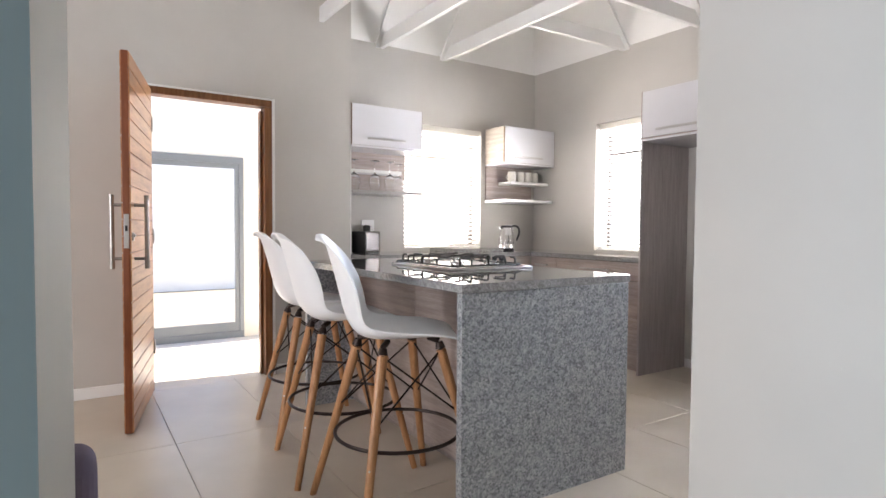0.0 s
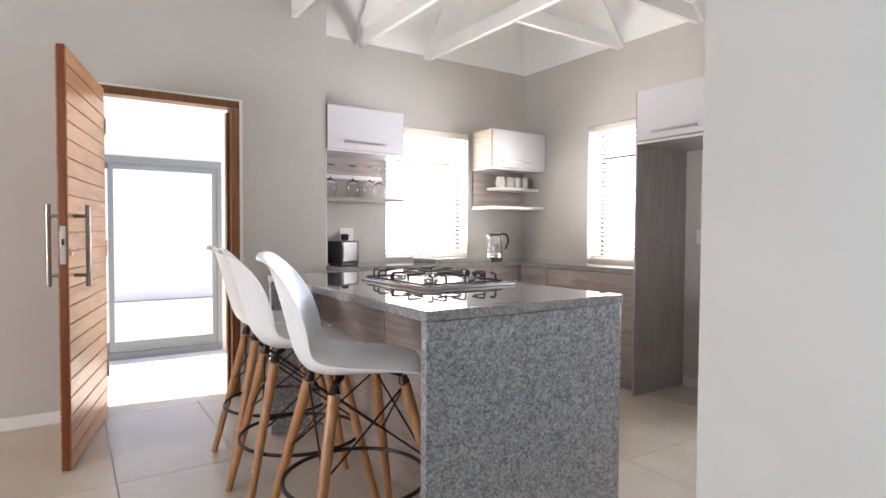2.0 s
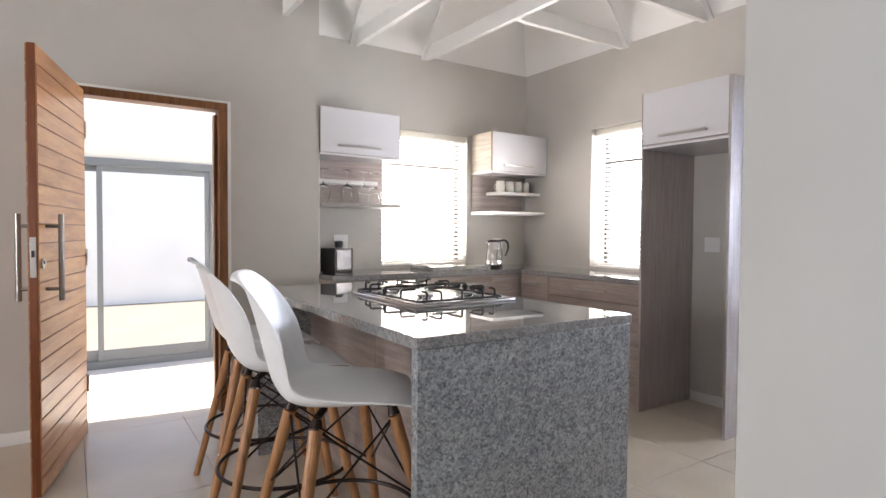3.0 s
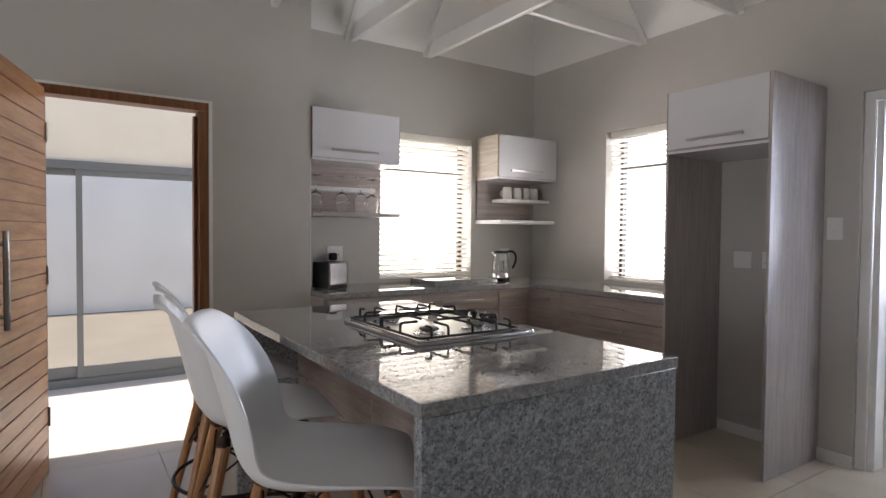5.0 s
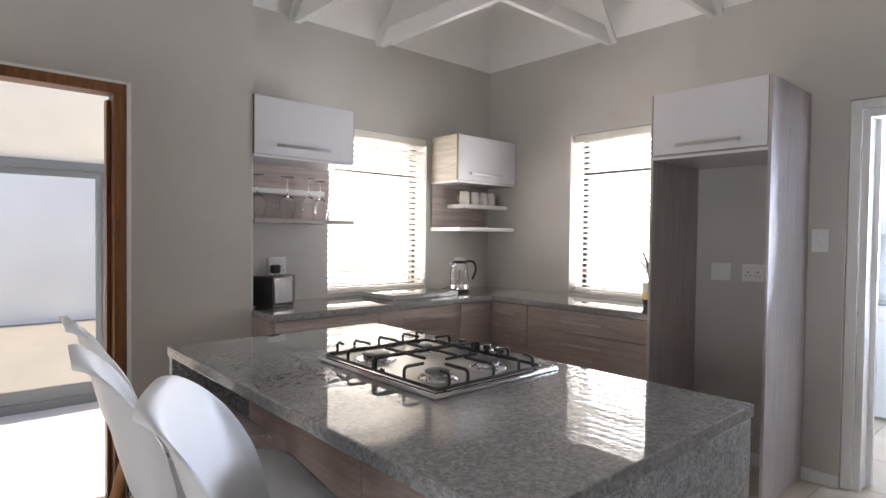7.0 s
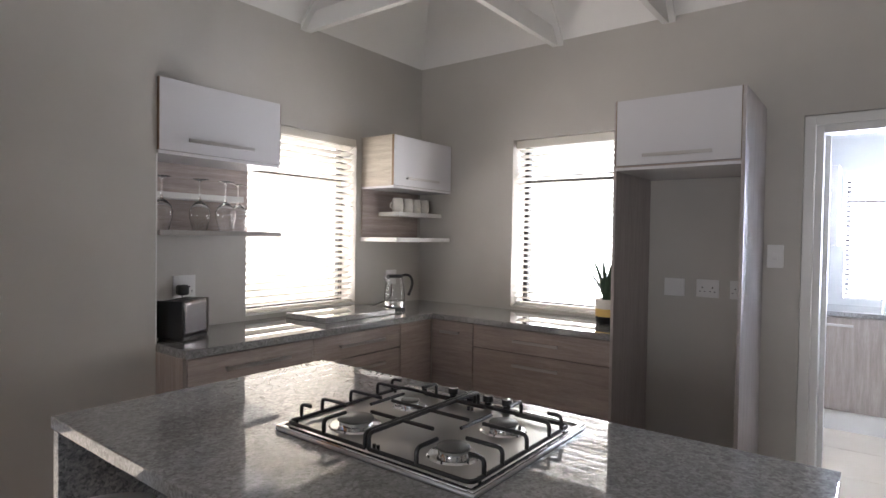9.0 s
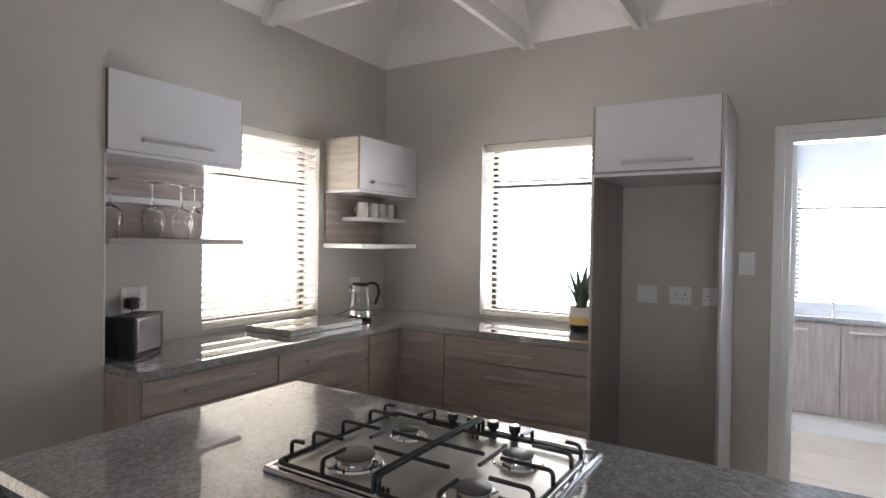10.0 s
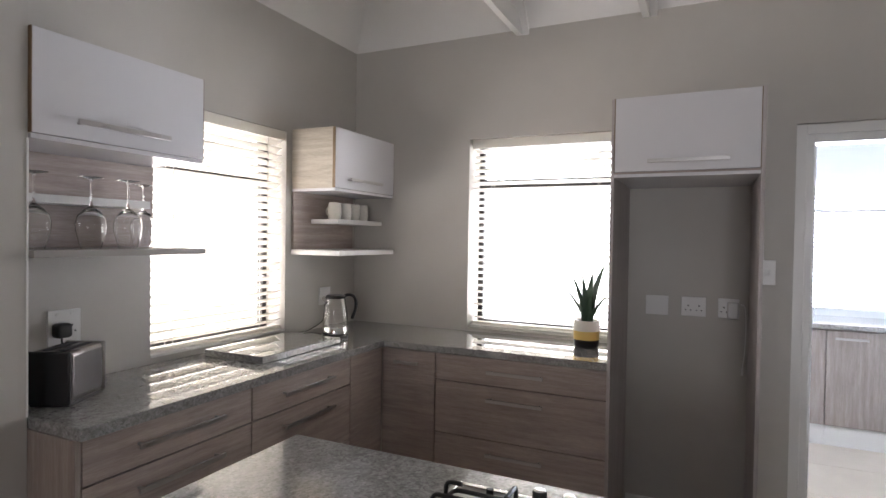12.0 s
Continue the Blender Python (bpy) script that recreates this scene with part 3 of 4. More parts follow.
def bar_stool(at):
    st = thing("bar_stool", at, "white moulded bar stool with beech legs at the granite island", "bar stool", "stools at the island")
    ox, oy, _ = at
    # forward, height, half width, side curl forward, side curl up
    prof = [(0.245, 0.640, 0.175, 0.0, -0.004), (0.225, 0.656, 0.195, 0.0, 0.002), (0.13, 0.660, 0.222, 0.0, 0.016), (0.02, 0.650, 0.228, 0.0, 0.034),
            (-0.09, 0.644, 0.218, 0.01, 0.050), (-0.165, 0.662, 0.205, 0.034, 0.050), (-0.212, 0.715, 0.198, 0.062, 0.030), (-0.238, 0.79, 0.197, 0.078, 0.004),
            (-0.262, 0.88, 0.194, 0.074, -0.004), (-0.286, 0.965, 0.184, 0.052, -0.014), (-0.304, 1.02, 0.164, 0.028, -0.024), (-0.322, 1.043, 0.140, 0.012, -0.026), (-0.340, 1.044, 0.118, 0.004, -0.020)]
    bm = bmesh.new()
    NS, NT = 44, 18
    grid = []
    for i in range(NS + 1):
        f, z, w, cf, cu = spline(prof, i / NS)
        row = []
        for j in range(NT + 1):
            t = 2 * j / NT - 1
            k = abs(t) ** 2.6
            row.append(bm.verts.new((ox + f * 0.94 + cf * k, oy + w * 0.93 * math.sin(t * 1.35) / math.sin(1.35), z + 0.045 + cu * k)))
        grid.append(row)
    for i in range(NS):
        for j in range(NT):
            bm.faces.new((grid[i][j], grid[i][j + 1], grid[i + 1][j + 1], grid[i + 1][j]))
    shell = part("seat_shell", bm, M_SHELL, st, "white moulded plastic seat and back")
    sol = shell.modifiers.new("thickness", "SOLIDIFY")
    sol.thickness, sol.offset = 0.006, 0.0
    bv = shell.modifiers.new("edge", "BEVEL")
    bv.width, bv.segments, bv.angle_limit = 0.002, 2, radians(50)
    tops = {}
    for sx in (-1, 1):
        for sy in (-1, 1):
            topp = Vector((ox + sx * 0.125 + 0.0, oy + sy * 0.11, 0.66))
            foot = Vector((ox + sx * 0.27, oy + sy * 0.245, 0.0))
            tops[sx, sy] = (topp, foot)
            bm = rod(bmesh.new(), foot, topp.lerp(foot, 0.04), 0.014, 0.0205, seg=14)
            leg = part("leg", bm, M_LEG, st, "round tapered beech leg")
            for q in (0.10, 0.62):
                c = topp.lerp(foot, q)
                out = Vector((sx, sy, 0)).normalized()
                part("bolt", rod(bmesh.new(), c + out * 0.008, c + out * 0.0195, 0.004, seg=8), M_STEEL, leg)
            bm = bmesh.new()
            rod(bm, topp.lerp(foot, 0.032), topp + Vector((0, 0, 0.004)), 0.0209, 0.014, seg=14)
            inner = Vector((ox + sx * 0.09, oy + sy * 0.08, 0.682))
            rod(bm, topp + Vector((0, 0, 0.008)), inner, 0.012, seg=10)
            part("bracket", bm, M_BROWNMETAL, st)
    for a, b in (((-1, -1), (-1, 1)), ((-1, 1), (1, 1)), ((1, 1), (1, -1)), ((1, -1), (-1, -1))):
        for u, w in ((a, b), (b, a)):
            p0 = tops[u][0].lerp(tops[u][1], 0.04)
            p1 = tops[w][0].lerp(tops[w][1], 0.42)
            part("cross_brace", rod(bmesh.new(), p0, p1, 0.0038, seg=8), M_BROWNMETAL, st, "thin dark metal brace")
    bm = bmesh.new()
    zr = 0.30
    rr = 0.252
    wire(bm, [(ox + rr * math.cos(a), oy + rr * math.sin(a), zr) for a in [k * math.tau / 48 for k in range(48)]], 0.0075, 8, True)
    for key in tops:
        topp, foot = tops[key]
        c = foot.lerp(topp, zr / topp.z)
        r = Vector((ox, oy, zr)) + (Vector((c.x, c.y, zr)) - Vector((ox, oy, zr))).normalized() * rr
        rod(bm, r, (c.x, c.y, zr), 0.006, seg=8)
    part("foot_ring", bm, M_BROWNMETAL, st, "dark metal foot ring")
    return st


stool = bar_stool((1.532, 2.475, 0))
for x, y, turn in ((1.515, 2.995, -7), (1.572, 3.515, -4)):
    copy_thing(stool, pose(x, y, 0, 0, 0, turn))
# the seat of the first stool is swivelled on its legs
next(o for o in stool.children if o.name.startswith("seat_shell")).rotation_euler = (0, 0, radians(-27))


# ---- gas hob ----
hob = thing("gas_hob", (2.21, 3.015, 0.911), "steel four-burner gas hob set in the granite worktop", "hob")
bm = B(1.953, 2.477, 2.722, 3.312, 0.9115, 0.921, r=0.004)
part("hob_plate", bm, M_STEEL, hob, "brushed steel hob plate with a raised rim")
bm = bmesh.new()
for x0, x1, y0, y1 in ((1.955, 2.475, 2.724, 2.738), (1.955, 2.475, 3.296, 3.310), (1.955, 1.969, 2.738, 3.296), (2.461, 2.475, 2.738, 3.296)):
    box(bm, x0, x1, y0, y1, 0.921, 0.926, r=0.002)
part("rim", bm, M_CHROME, hob, "bright raised rim")
burners = ((2.09, 3.165, 0.046), (2.09, 2.865, 0.037), (2.305, 2.865, 0.036), (2.305, 3.165, 0.026))
for x, y, r in burners:
    b = part("burner", lathe(bmesh.new(), [(0, 0.9212), (r + 0.022, 0.9212), (r + 0.018, 0.925), (r * 0.92, 0.926), (r * 0.9, 0.938), (0, 0.938)], x, y), M_CHROME, hob, "bright burner ring")
    part("burner_cap", lathe(bmesh.new(), [(0, 0.9385), (r, 0.9385), (r, 0.9425), (r - 0.002, 0.944), (0, 0.944)], x, y, 36), M_CAP, b, "black burner cap")
for gy0, gy1 in ((3.022, 3.29), (2.742, 3.010)):
    x0, x1 = 1.975, 2.415
    bm = bmesh.new()
    zl, zh = 0.932, 0.968
    far, near = (gy1, gy0) if gy0 > 3.015 else (gy0, gy1)
    low = [(x0, near, zl), (x0, far, zl), (x1, far, zl), (x1, near, zl)]
    up_a, up_b = (x0, near, zh), (x1, near, zh)
    rail = [low[0]] + bend(low[0], low[1], low[2], 0.02) + bend(low[1], low[2], low[3], 0.02) + [low[3]]
    wire(bm, rail, 0.005, 8)
    wire(bm, [low[0]] + bend(low[0], up_a, up_b, 0.014) + bend(up_a, up_b, low[3], 0.014) + [low[3]], 0.005, 8)
    xm, ym = (x0 + x1) / 2, (gy0 + gy1) / 2

    def finger(p, q):
        p, q = Vector(p), Vector(q)
        a = Vector((p.x, p.y, zl))
        b = Vector((p.x, p.y, zh))
        wire(bm, [a] + bend(a, b, q, 0.014, 4) + [q], 0.005, 8)
    for bx in (2.09, 2.305):
        side = 1 if far > near else -1
        finger((bx, far, 0), (bx, ym + side * 0.045, zh))
        rod(bm, (bx, near, zh), (bx, ym - side * 0.045, zh), 0.005, seg=8)
    finger((x0, ym, 0), (2.045, ym, zh))
    finger((x1, ym, 0), (2.35, ym, zh))
    finger((xm, far, 0), (xm, ym + side * 0.02, zh))
    rod(bm, (xm, near, zh), (xm, ym - side * 0.02, zh), 0.005, seg=8)
    for fx in (x0 + 0.045, x1 - 0.045):
        finger((fx, far, 0), (fx, far - side * 0.035, zh))
    rod(bm, (2.135, ym, zh), (2.265, ym, zh), 0.0045, seg=8)
    for fx in (x0 + 0.03, x1 - 0.03):
        for fy in (gy0, gy1):
            rod(bm, (fx, fy, 0.9215), (fx, fy, zl), 0.004, seg=8)
    part("pan_support", bm, M_BLACK, hob, "black wire pan support")
for y in (3.115, 3.055, 2.995, 2.935):
    k = part("knob", lathe(bmesh.new(), [(0, 0.9212), (0.016, 0.9212), (0.015, 0.925), (0.010, 0.927), (0.010, 0.938), (0.015, 0.94), (0.015, 0.953), (0.0135, 0.956), (0, 0.956)], 2.443, y, 20), M_DARKPLASTIC, hob, "black control knob")
    part("cap", lathe(bmesh.new(), [(0, 0.9562), (0.0125, 0.9562), (0.0115, 0.9575), (0, 0.958)], 2.443, y, 20), M_CHROME, k, "bright knob top")
bm = rod(bmesh.new(), (2.44, 3.22, 0.9212), (2.44, 3.22, 0.938), 0.008)
part("igniter", bm, M_DARKPLASTIC, hob)
hob.location.y += 0.012
hob.scale = (1.0, 1.043, 1.0)


# ---- base units ----
def bar_handle(p, q, out, parent, name="handle"):
    """A flat steel bar from p to q, standing off along out."""
    p, q, out = Vector(p), Vector(q), Vector(out)
    bm = bmesh.new()
    d = (q - p).normalized()
    lo = Vector([min(a, b) for a, b in zip(p + out * 0.033, q + out * 0.033)])
    hi = Vector([max(a, b) for a, b in zip(p + out * 0.033, q + out * 0.033)])
    pad = Vector([0.005 if abs(o) > 0.5 else (0.0 if abs(e) > 0.5 else 0.0085) for o, e in zip(out, d)])
    box(bm, lo.x - pad.x, hi.x + pad.x, lo.y - pad.y, hi.y + pad.y, lo.z - pad.z, hi.z + pad.z, r=0.0015)
    for e in (p + d * 0.02, q - d * 0.02):
        rod(bm, e, e + out * 0.033, 0.006, seg=8)
    return part(name, bm, M_HANDLE, parent, "brushed steel bar handle")


def unit_north(x0, x1, rows, handles=True, label=""):
    u = thing("base_cabinet", ((x0 + x1) / 2, 4.78, 0), label, "kitchen cabinet", "kitchen base cabinets")
    part("body", B(x0 + 0.001, x1 - 0.001, 4.527, 5.06, 0.10, 0.861, r=0.001), M_CARCASS, u, "ash-look carcass, coloured dark as shade behind the front gaps")
    for z0, z1 in rows:
        d = part("drawer_front" if handles else "panel", B(x0 + 0.003, x1 - 0.003, 4.508, 4.526, z0 + 0.003, z1 - 0.003, r=0.001), M_ASHH, u, "grey ash-look front with level grain")
        if handles:
            zc = z1 - 0.068
            c = (x0 + x1) / 2
            bar_handle((c - 0.18, 4.508, zc), (c + 0.18, 4.508, zc), (0, -1, 0), d)
    part("plinth", B(x0 + 0.001, x1 - 0.001, 4.57, 4.59, 0.001, 0.098), M_ASHH, u)
    return u


ROWS3 = ((0.10, 0.425), (0.425, 0.712), (0.712, 0.858))
unit_north(2.352, 3.050, ROWS3, label="grey ash-look drawer unit under the granite worktop by the wall end")
unit_north(3.050, 3.752, ROWS3, label="grey ash-look drawer unit under the granite worktop below the window")
unit_north(3.752, 4.066, ((0.10, 0.858),), False, label="plain grey ash-look corner panel under the granite worktop")
ep = solo("cabinet_end_panel", B(2.332, 2.350, 4.508, 5.06, 0.001, 0.861, r=0.001), M_ASHV, "pale ash-look end panel beside the wall", "end panel")


def unit_east(y0, y1, rows, handle_w, label):
    u = thing("base_cabinet", (4.35, (y0 + y1) / 2, 0), label, "kitchen cabinet", "kitchen base cabinets")
    part("body", B(4.087, 4.595, y0 + 0.001, y1 - 0.001, 0.10, 0.861, r=0.001), M_CARCASS, u, "ash-look carcass, coloured dark as shade behind the front gaps")
    for z0, z1 in rows:
        d = part("drawer_front" if len(rows) > 1 else "door", B(4.068, 4.086, y0 + 0.003, y1 - 0.003, z0 + 0.003, z1 - 0.003, r=0.001), M_ASHY, u, "grey ash-look front with level grain")
        zc = z1 - 0.07
        c = (y0 + y1) / 2
        bar_handle((4.068, c - handle_w / 2, zc), (4.068, c + handle_w / 2, zc), (-1, 0, 0), d)
    part("plinth", B(4.13, 4.15, y0 + 0.001, y1 - 0.001, 0.001, 0.098), M_ASHY, u)
    return u


unit_east(3.252, 4.170, ROWS3, 0.30, "wide grey ash-look drawer unit beside the tall fridge housing")
unit_east(4.170, 4.507, ((0.10, 0.858),), 0.15, "narrow grey ash-look corner door unit under the granite worktop")
bm = bmesh.new()
prism(bm, [(2.335, 4.485), (4.045, 4.485), (4.045, 3.2525), (XE - 0.001, 3.2525), (XE - 0.001, YN - 0.001), (2.335, YN - 0.001)], 0.863, 0.90)
bmesh.ops.bevel(bm, geom=[e for e in bm.edges if all(v.co.z > 0.899 for v in e.verts)], offset=0.003, segments=2, affect="EDGES")
solo("kitchen_worktop", bm, M_GRANITE, "polished grey granite worktop turning the kitchen corner", "worktop")

M_ASHTALL = wood("pinkish_ash_laminate_upright", (0.38, 0.335, 0.325), (0.45, 0.405, 0.395), (0.52, 0.475, 0.465), 2)
# ---- fridge housing ----
fh = thing("fridge_housing", (4.32, 2.925, 0), "tall ash-look housing with an empty fridge space", "tall cabinet")
part("side_panel", B(4.018, XE - 0.001, 3.234, 3.250, 0.001, 2.14, r=0.001), M_ASHTALL, fh, "tall pale ash-look side panel")
part("side_panel", B(4.003, XE - 0.001, 2.620, 2.636, 0.001, 2.14, r=0.001), M_ASHTALL, fh, "tall pale ash-look side panel")
part("top_box", B(4.022, XE - 0.001, 2.637, 3.233, 1.79, 2.14, r=0.001), M_ASHY, fh)
fd = part("door", B(4.003, 4.021, 2.638, 3.231, 1.80, 2.138, r=0.0015), M_GLOSS, fh, "white gloss lift-up door")
bar_handle((4.003, 2.755, 1.842), (4.003, 3.085, 1.842), (-1, 0, 0), fd)
for y in (2.6355, 3.2315):
    part("edge_band", B(4.002, 4.020, y, y + 0.003, 1.80, 2.138), M_BROWNEDGE, fh, "thin brown edging")
part("bottom_board", B(4.003, XE - 0.001, 2.637, 3.233, 1.774, 1.789, r=0.001), M_GLOSS, fh, "white board under the box")

# ---- wall cabinets and shelves ----


def wall_cabinet(x0, x1, y0, z0, z1, h0, h1, label):
    c = thing("wall_cabinet", ((x0 + x1) / 2, YN, z0), label, "wall cabinet", "white wall cabinets")
    part("body", B(x0, x1, y0 + 0.019, YN - 0.001, z0 + 0.016, z1, r=0.001), M_PALEASH, c, "pale ash-look carcass")
    part("bottom_board", B(x0, x1, y0 + 0.004, YN - 0.001, z0, z0 + 0.0155, r=0.001), M_GLOSS, c, "white bottom board")
    d = part("door", B(x0 + 0.002, x1 - 0.002, y0, y0 + 0.018, z0 + 0.018, z1 - 0.002, r=0.0015), M_GLOSS, c, "white gloss lift-up door")
    bar_handle((h0, y0, z0 + 0.072), (h1, y0, z0 + 0.072), (0, -1, 0), d)
    for x in (x0, x1):
        s = 1 if x == x1 else -1
        part("edge_band", B(min(x - s * 0.0018, x + s * 0.0012), max(x - s * 0.0018, x + s * 0.0012), y0 + 0.001, y0 + 0.0185, z0 + 0.018, z1 - 0.002), M_BROWNEDGE, c, "thin brown edging")
    return c


M_PALEASH = wood("pale_ash_laminate", (0.42, 0.37, 0.30), (0.52, 0.46, 0.38), (0.60, 0.55, 0.47), 1, 0.45)
wall_cabinet(2.334, 2.995, 4.733, 1.775, 2.125, 2.46, 2.81, "white gloss wall cabinet above the wine glasses")
wall_cabinet(3.94, 4.595, 4.757, 1.745, 2.11, 4.05, 4.40, "white gloss wall cabinet above the mugs in the corner")
M_GREYBOARD = mat("grey_shelf_board", (0.36, 0.335, 0.31), 0.4)
M_WHITEBOARD = mat("white_shelf_board", (0.72, 0.71, 0.69), 0.4)


def shelf_unit(x0, x1, z0, z1, label):
    s = thing("shelf_back_panel", ((x0 + x1) / 2, YN, z0), label, "wall panel", "shelf back panels")
    part("panel", B(x0, x1, YN - 0.018, YN - 0.001, z0, z1, r=0.001), M_ASHH, s)
    return s


shelf_unit(2.334, 3.005, 1.425, 1.774, "grey ash-look back panel behind the wine glasses")
shelf_unit(3.94, 4.55, 1.403, 1.744, "grey ash-look back panel behind the mugs")
solo("wall_shelf", B(2.334, 2.997, 4.718, YN - 0.001, 1.40, 1.424, r=0.0015), M_GREYBOARD, "grey lower shelf carrying upturned wine glasses", "shelf", (2.6, 5.0, 1.41), "wall shelves")
solo("wall_shelf", B(2.334, 2.90, 4.93, YN - 0.019, 1.585, 1.615, r=0.0015), M_WHITEBOARD, "short narrow white shelf behind the wine glasses", "shelf", (2.6, 5.0, 1.6), "wall shelves")
solo("wall_shelf", B(3.935, 4.54, 4.72, YN - 0.001, 1.373, 1.402, r=0.0015), M_WHITEBOARD, "empty lower white shelf in the corner", "shelf", (4.2, 5.0, 1.38), "wall shelves")
solo("wall_shelf", B(4.10, 4.60, 4.85, YN - 0.019, 1.56, 1.588, r=0.0015), M_WHITEBOARD, "small white shelf carrying four mugs", "shelf", (4.35, 5.0, 1.57), "wall shelves")


# ---- glasses, mugs ----
def wine_glass(x, y, z):
    g = thing("wine_glass", (x, y, z), "clear wine glass standing upside down on the shelf", "wine glass", "wine glasses")
    outer = [(0.0265, 0.0), (0.035, 0.03), (0.0415, 0.06), (0.043, 0.085), (0.0375, 0.11), (0.023, 0.13), (0.007, 0.142), (0.0035, 0.155), (0.0032, 0.225), (0.006, 0.236), (0.034, 0.2415), (0.035, 0.243)]
    inner = [(0.0, 0.245), (0.035, 0.2435)]
    bowl = [(0.0255, 0.0), (0.034, 0.03), (0.0405, 0.06), (0.0418, 0.085), (0.0362, 0.108), (0.021, 0.127), (0.0, 0.134)]
    bm = bmesh.new()
    def q(pairs):
        return [(r * 1.17, z + h * 1.06) for r, h in pairs]
    lathe(bm, q(reversed(bowl)) + q(outer) + q(reversed(inner)), x, y, 32)
    part("bowl", bm, M_GLASS, g)
    return g


wg = wine_glass(2.40, 4.84, 1.4242)
for x, y in ((2.592, 4.84), (2.735, 4.84), (2.875, 4.94)):
    copy_thing(wg, pose(x, y, 1.4242))


def mug(x, y, z, turn):
    g = thing("mug", (x, y, z), "off-white ceramic mug on the small shelf", "mug", "mugs on the shelf")
    prof = [(r * 1.08, h * 1.12) for r, h in [(0, 0), (0.030, 0.0), (0.036, 0.006), (0.039, 0.03), (0.039, 0.055), (0.034, 0.092), (0.0315, 0.0925), (0.0315, 0.090), (0.036, 0.055), (0.036, 0.03), (0.03, 0.008), (0, 0.006)]]
    part("body", lathe(bmesh.new(), [(r, z + h) for r, h in prof], x, y, 26), M_CERAMIC, g)
    pts = [(x + 0.036 + 0.024 * math.sin(a), y, z + 0.048 + 0.026 * math.cos(a)) for a in [math.pi * k / 12 for k in range(13)]]
    part("handle", wire(bmesh.new(), pts, 0.0045, 8), M_CERAMIC, g)
    g.rotation_euler = (0, 0, radians(turn))
    return g


for x, turn in ((4.175, 160), (4.285, 60), (4.385, 70), (4.475, 60)):
    mug(x, 4.93, 1.5882, turn)

# ---- kettle ----
kx, ky, kz = 3.99, 4.78, 0.9003
ket = thing("glass_kettle", (kx, ky, kz), "glass electric kettle with steel base and black handle", "kettle")
part("base", lathe(bmesh.new(), [(0, kz), (0.076, kz), (0.078, kz + 0.012), (0.074, kz + 0.02), (0, kz + 0.02)], kx, ky, 36), M_DARKPLASTIC, ket, "black power base")
part("steel_band", lathe(bmesh.new(), [(0.070, kz + 0.0205), (0.074, kz + 0.024), (0.074, kz + 0.062), (0.0725, kz + 0.064), (0.0, kz + 0.064), (0.0, kz + 0.0205), (0.07, kz + 0.0205)], kx, ky, 36), M_CHROME, ket, "bright steel lower band")
part("glass_body", lathe(bmesh.new(), [(0.072, kz + 0.065), (0.0725, kz + 0.10), (0.065, kz + 0.17), (0.055, kz + 0.225), (0.0525, kz + 0.225), (0.0625, kz + 0.17), (0.07, kz + 0.10), (0.0695, kz + 0.0655), (0.072, kz + 0.065)], kx, ky, 36), M_GLASS, ket, "clear glass jug")
part("lid", lathe(bmesh.new(), [(0, kz + 0.2255), (0.056, kz + 0.2255), (0.058, kz + 0.235), (0.05, kz + 0.245), (0.0, kz + 0.248)], kx, ky, 32), M_DARKPLASTIC, ket, "black lid")
ang = radians(-38)
hd = Vector((math.cos(ang), math.sin(ang), 0))
pts = [Vector((kx, ky, kz)) + hd * r + Vector((0, 0, h)) for r, h in ((0.05, 0.236), (0.075, 0.243), (0.105, 0.235), (0.122, 0.205), (0.122, 0.165), (0.108, 0.125), (0.098, 0.10))]
part("handle", wire(bmesh.new(), [spline(pts, k / 20) for k in range(21)], 0.0095, 10), M_DARKPLASTIC, ket, "black curved handle")
sp = [Vector((kx, ky, kz)) - hd * r + Vector((0, 0, h)) for r, h in ((0.045, 0.205), (0.075, 0.232))]
part("spout", rod(bmesh.new(), sp[0], sp[1], 0.018, 0.010, 12), M_CHROME, ket)
cord = [(3.93, 4.83, 0.906), (3.87, 4.86, 0.905), (3.80, 4.87, 0.905), (3.78, 4.93, 0.906), (3.87, 4.97, 0.906), (4.05, 5.03, 0.906), (4.22, 5.045, 0.95), (4.25, 5.055, 1.05)]
solo("kettle_cord", wire(bmesh.new(), [spline(cord, k / 40) for k in range(41)], 0.0032, 8), M_DARKPLASTIC, "black kettle cord lying on the worktop", "cable", (3.9, 4.9, 0.9))

# ---- toaster ----
ta = math.atan2(0.096, 0.188)
T = Matrix.Translation((2.512, 4.838, 0.9)) @ Matrix.Rotation(ta, 4, "Z")
T = T @ Matrix.Diagonal((0.86, 0.9, 0.98, 1))
toast = thing("toaster", (2.512, 4.838, 0.9), "steel two-slot toaster with black ends on the worktop", "toaster")


def turned(bm, m):
    for v in bm.verts:
        v.co = m @ v.co
    return bm


part("body", turned(B(-0.112, 0.112, -0.078, 0.078, 0.012, 0.188, r=0.018, seg=4), T), M_TOASTER, toast, "brushed steel sleeve")
part("end_cap", turned(B(-0.128, -0.1122, -0.08, 0.08, 0.008, 0.19, r=0.006, seg=3), T), M_DARKPLASTIC, toast, "black end cap")
part("end_cap", turned(B(0.1122, 0.122, -0.08, 0.08, 0.008, 0.19, r=0.005, seg=3), T), M_DARKSTEEL, toast, "steel end cap")
for y in (-0.03, 0.03):
    part("slot", turned(B(-0.09, 0.09, y - 0.013, y + 0.013, 0.1882, 0.1895), T), M_HOLE, toast, "dark bread slot")
part("base", turned(B(-0.115, 0.115, -0.072, 0.072, 0.0003, 0.0118, r=0.003), T), M_DARKPLASTIC, toast)
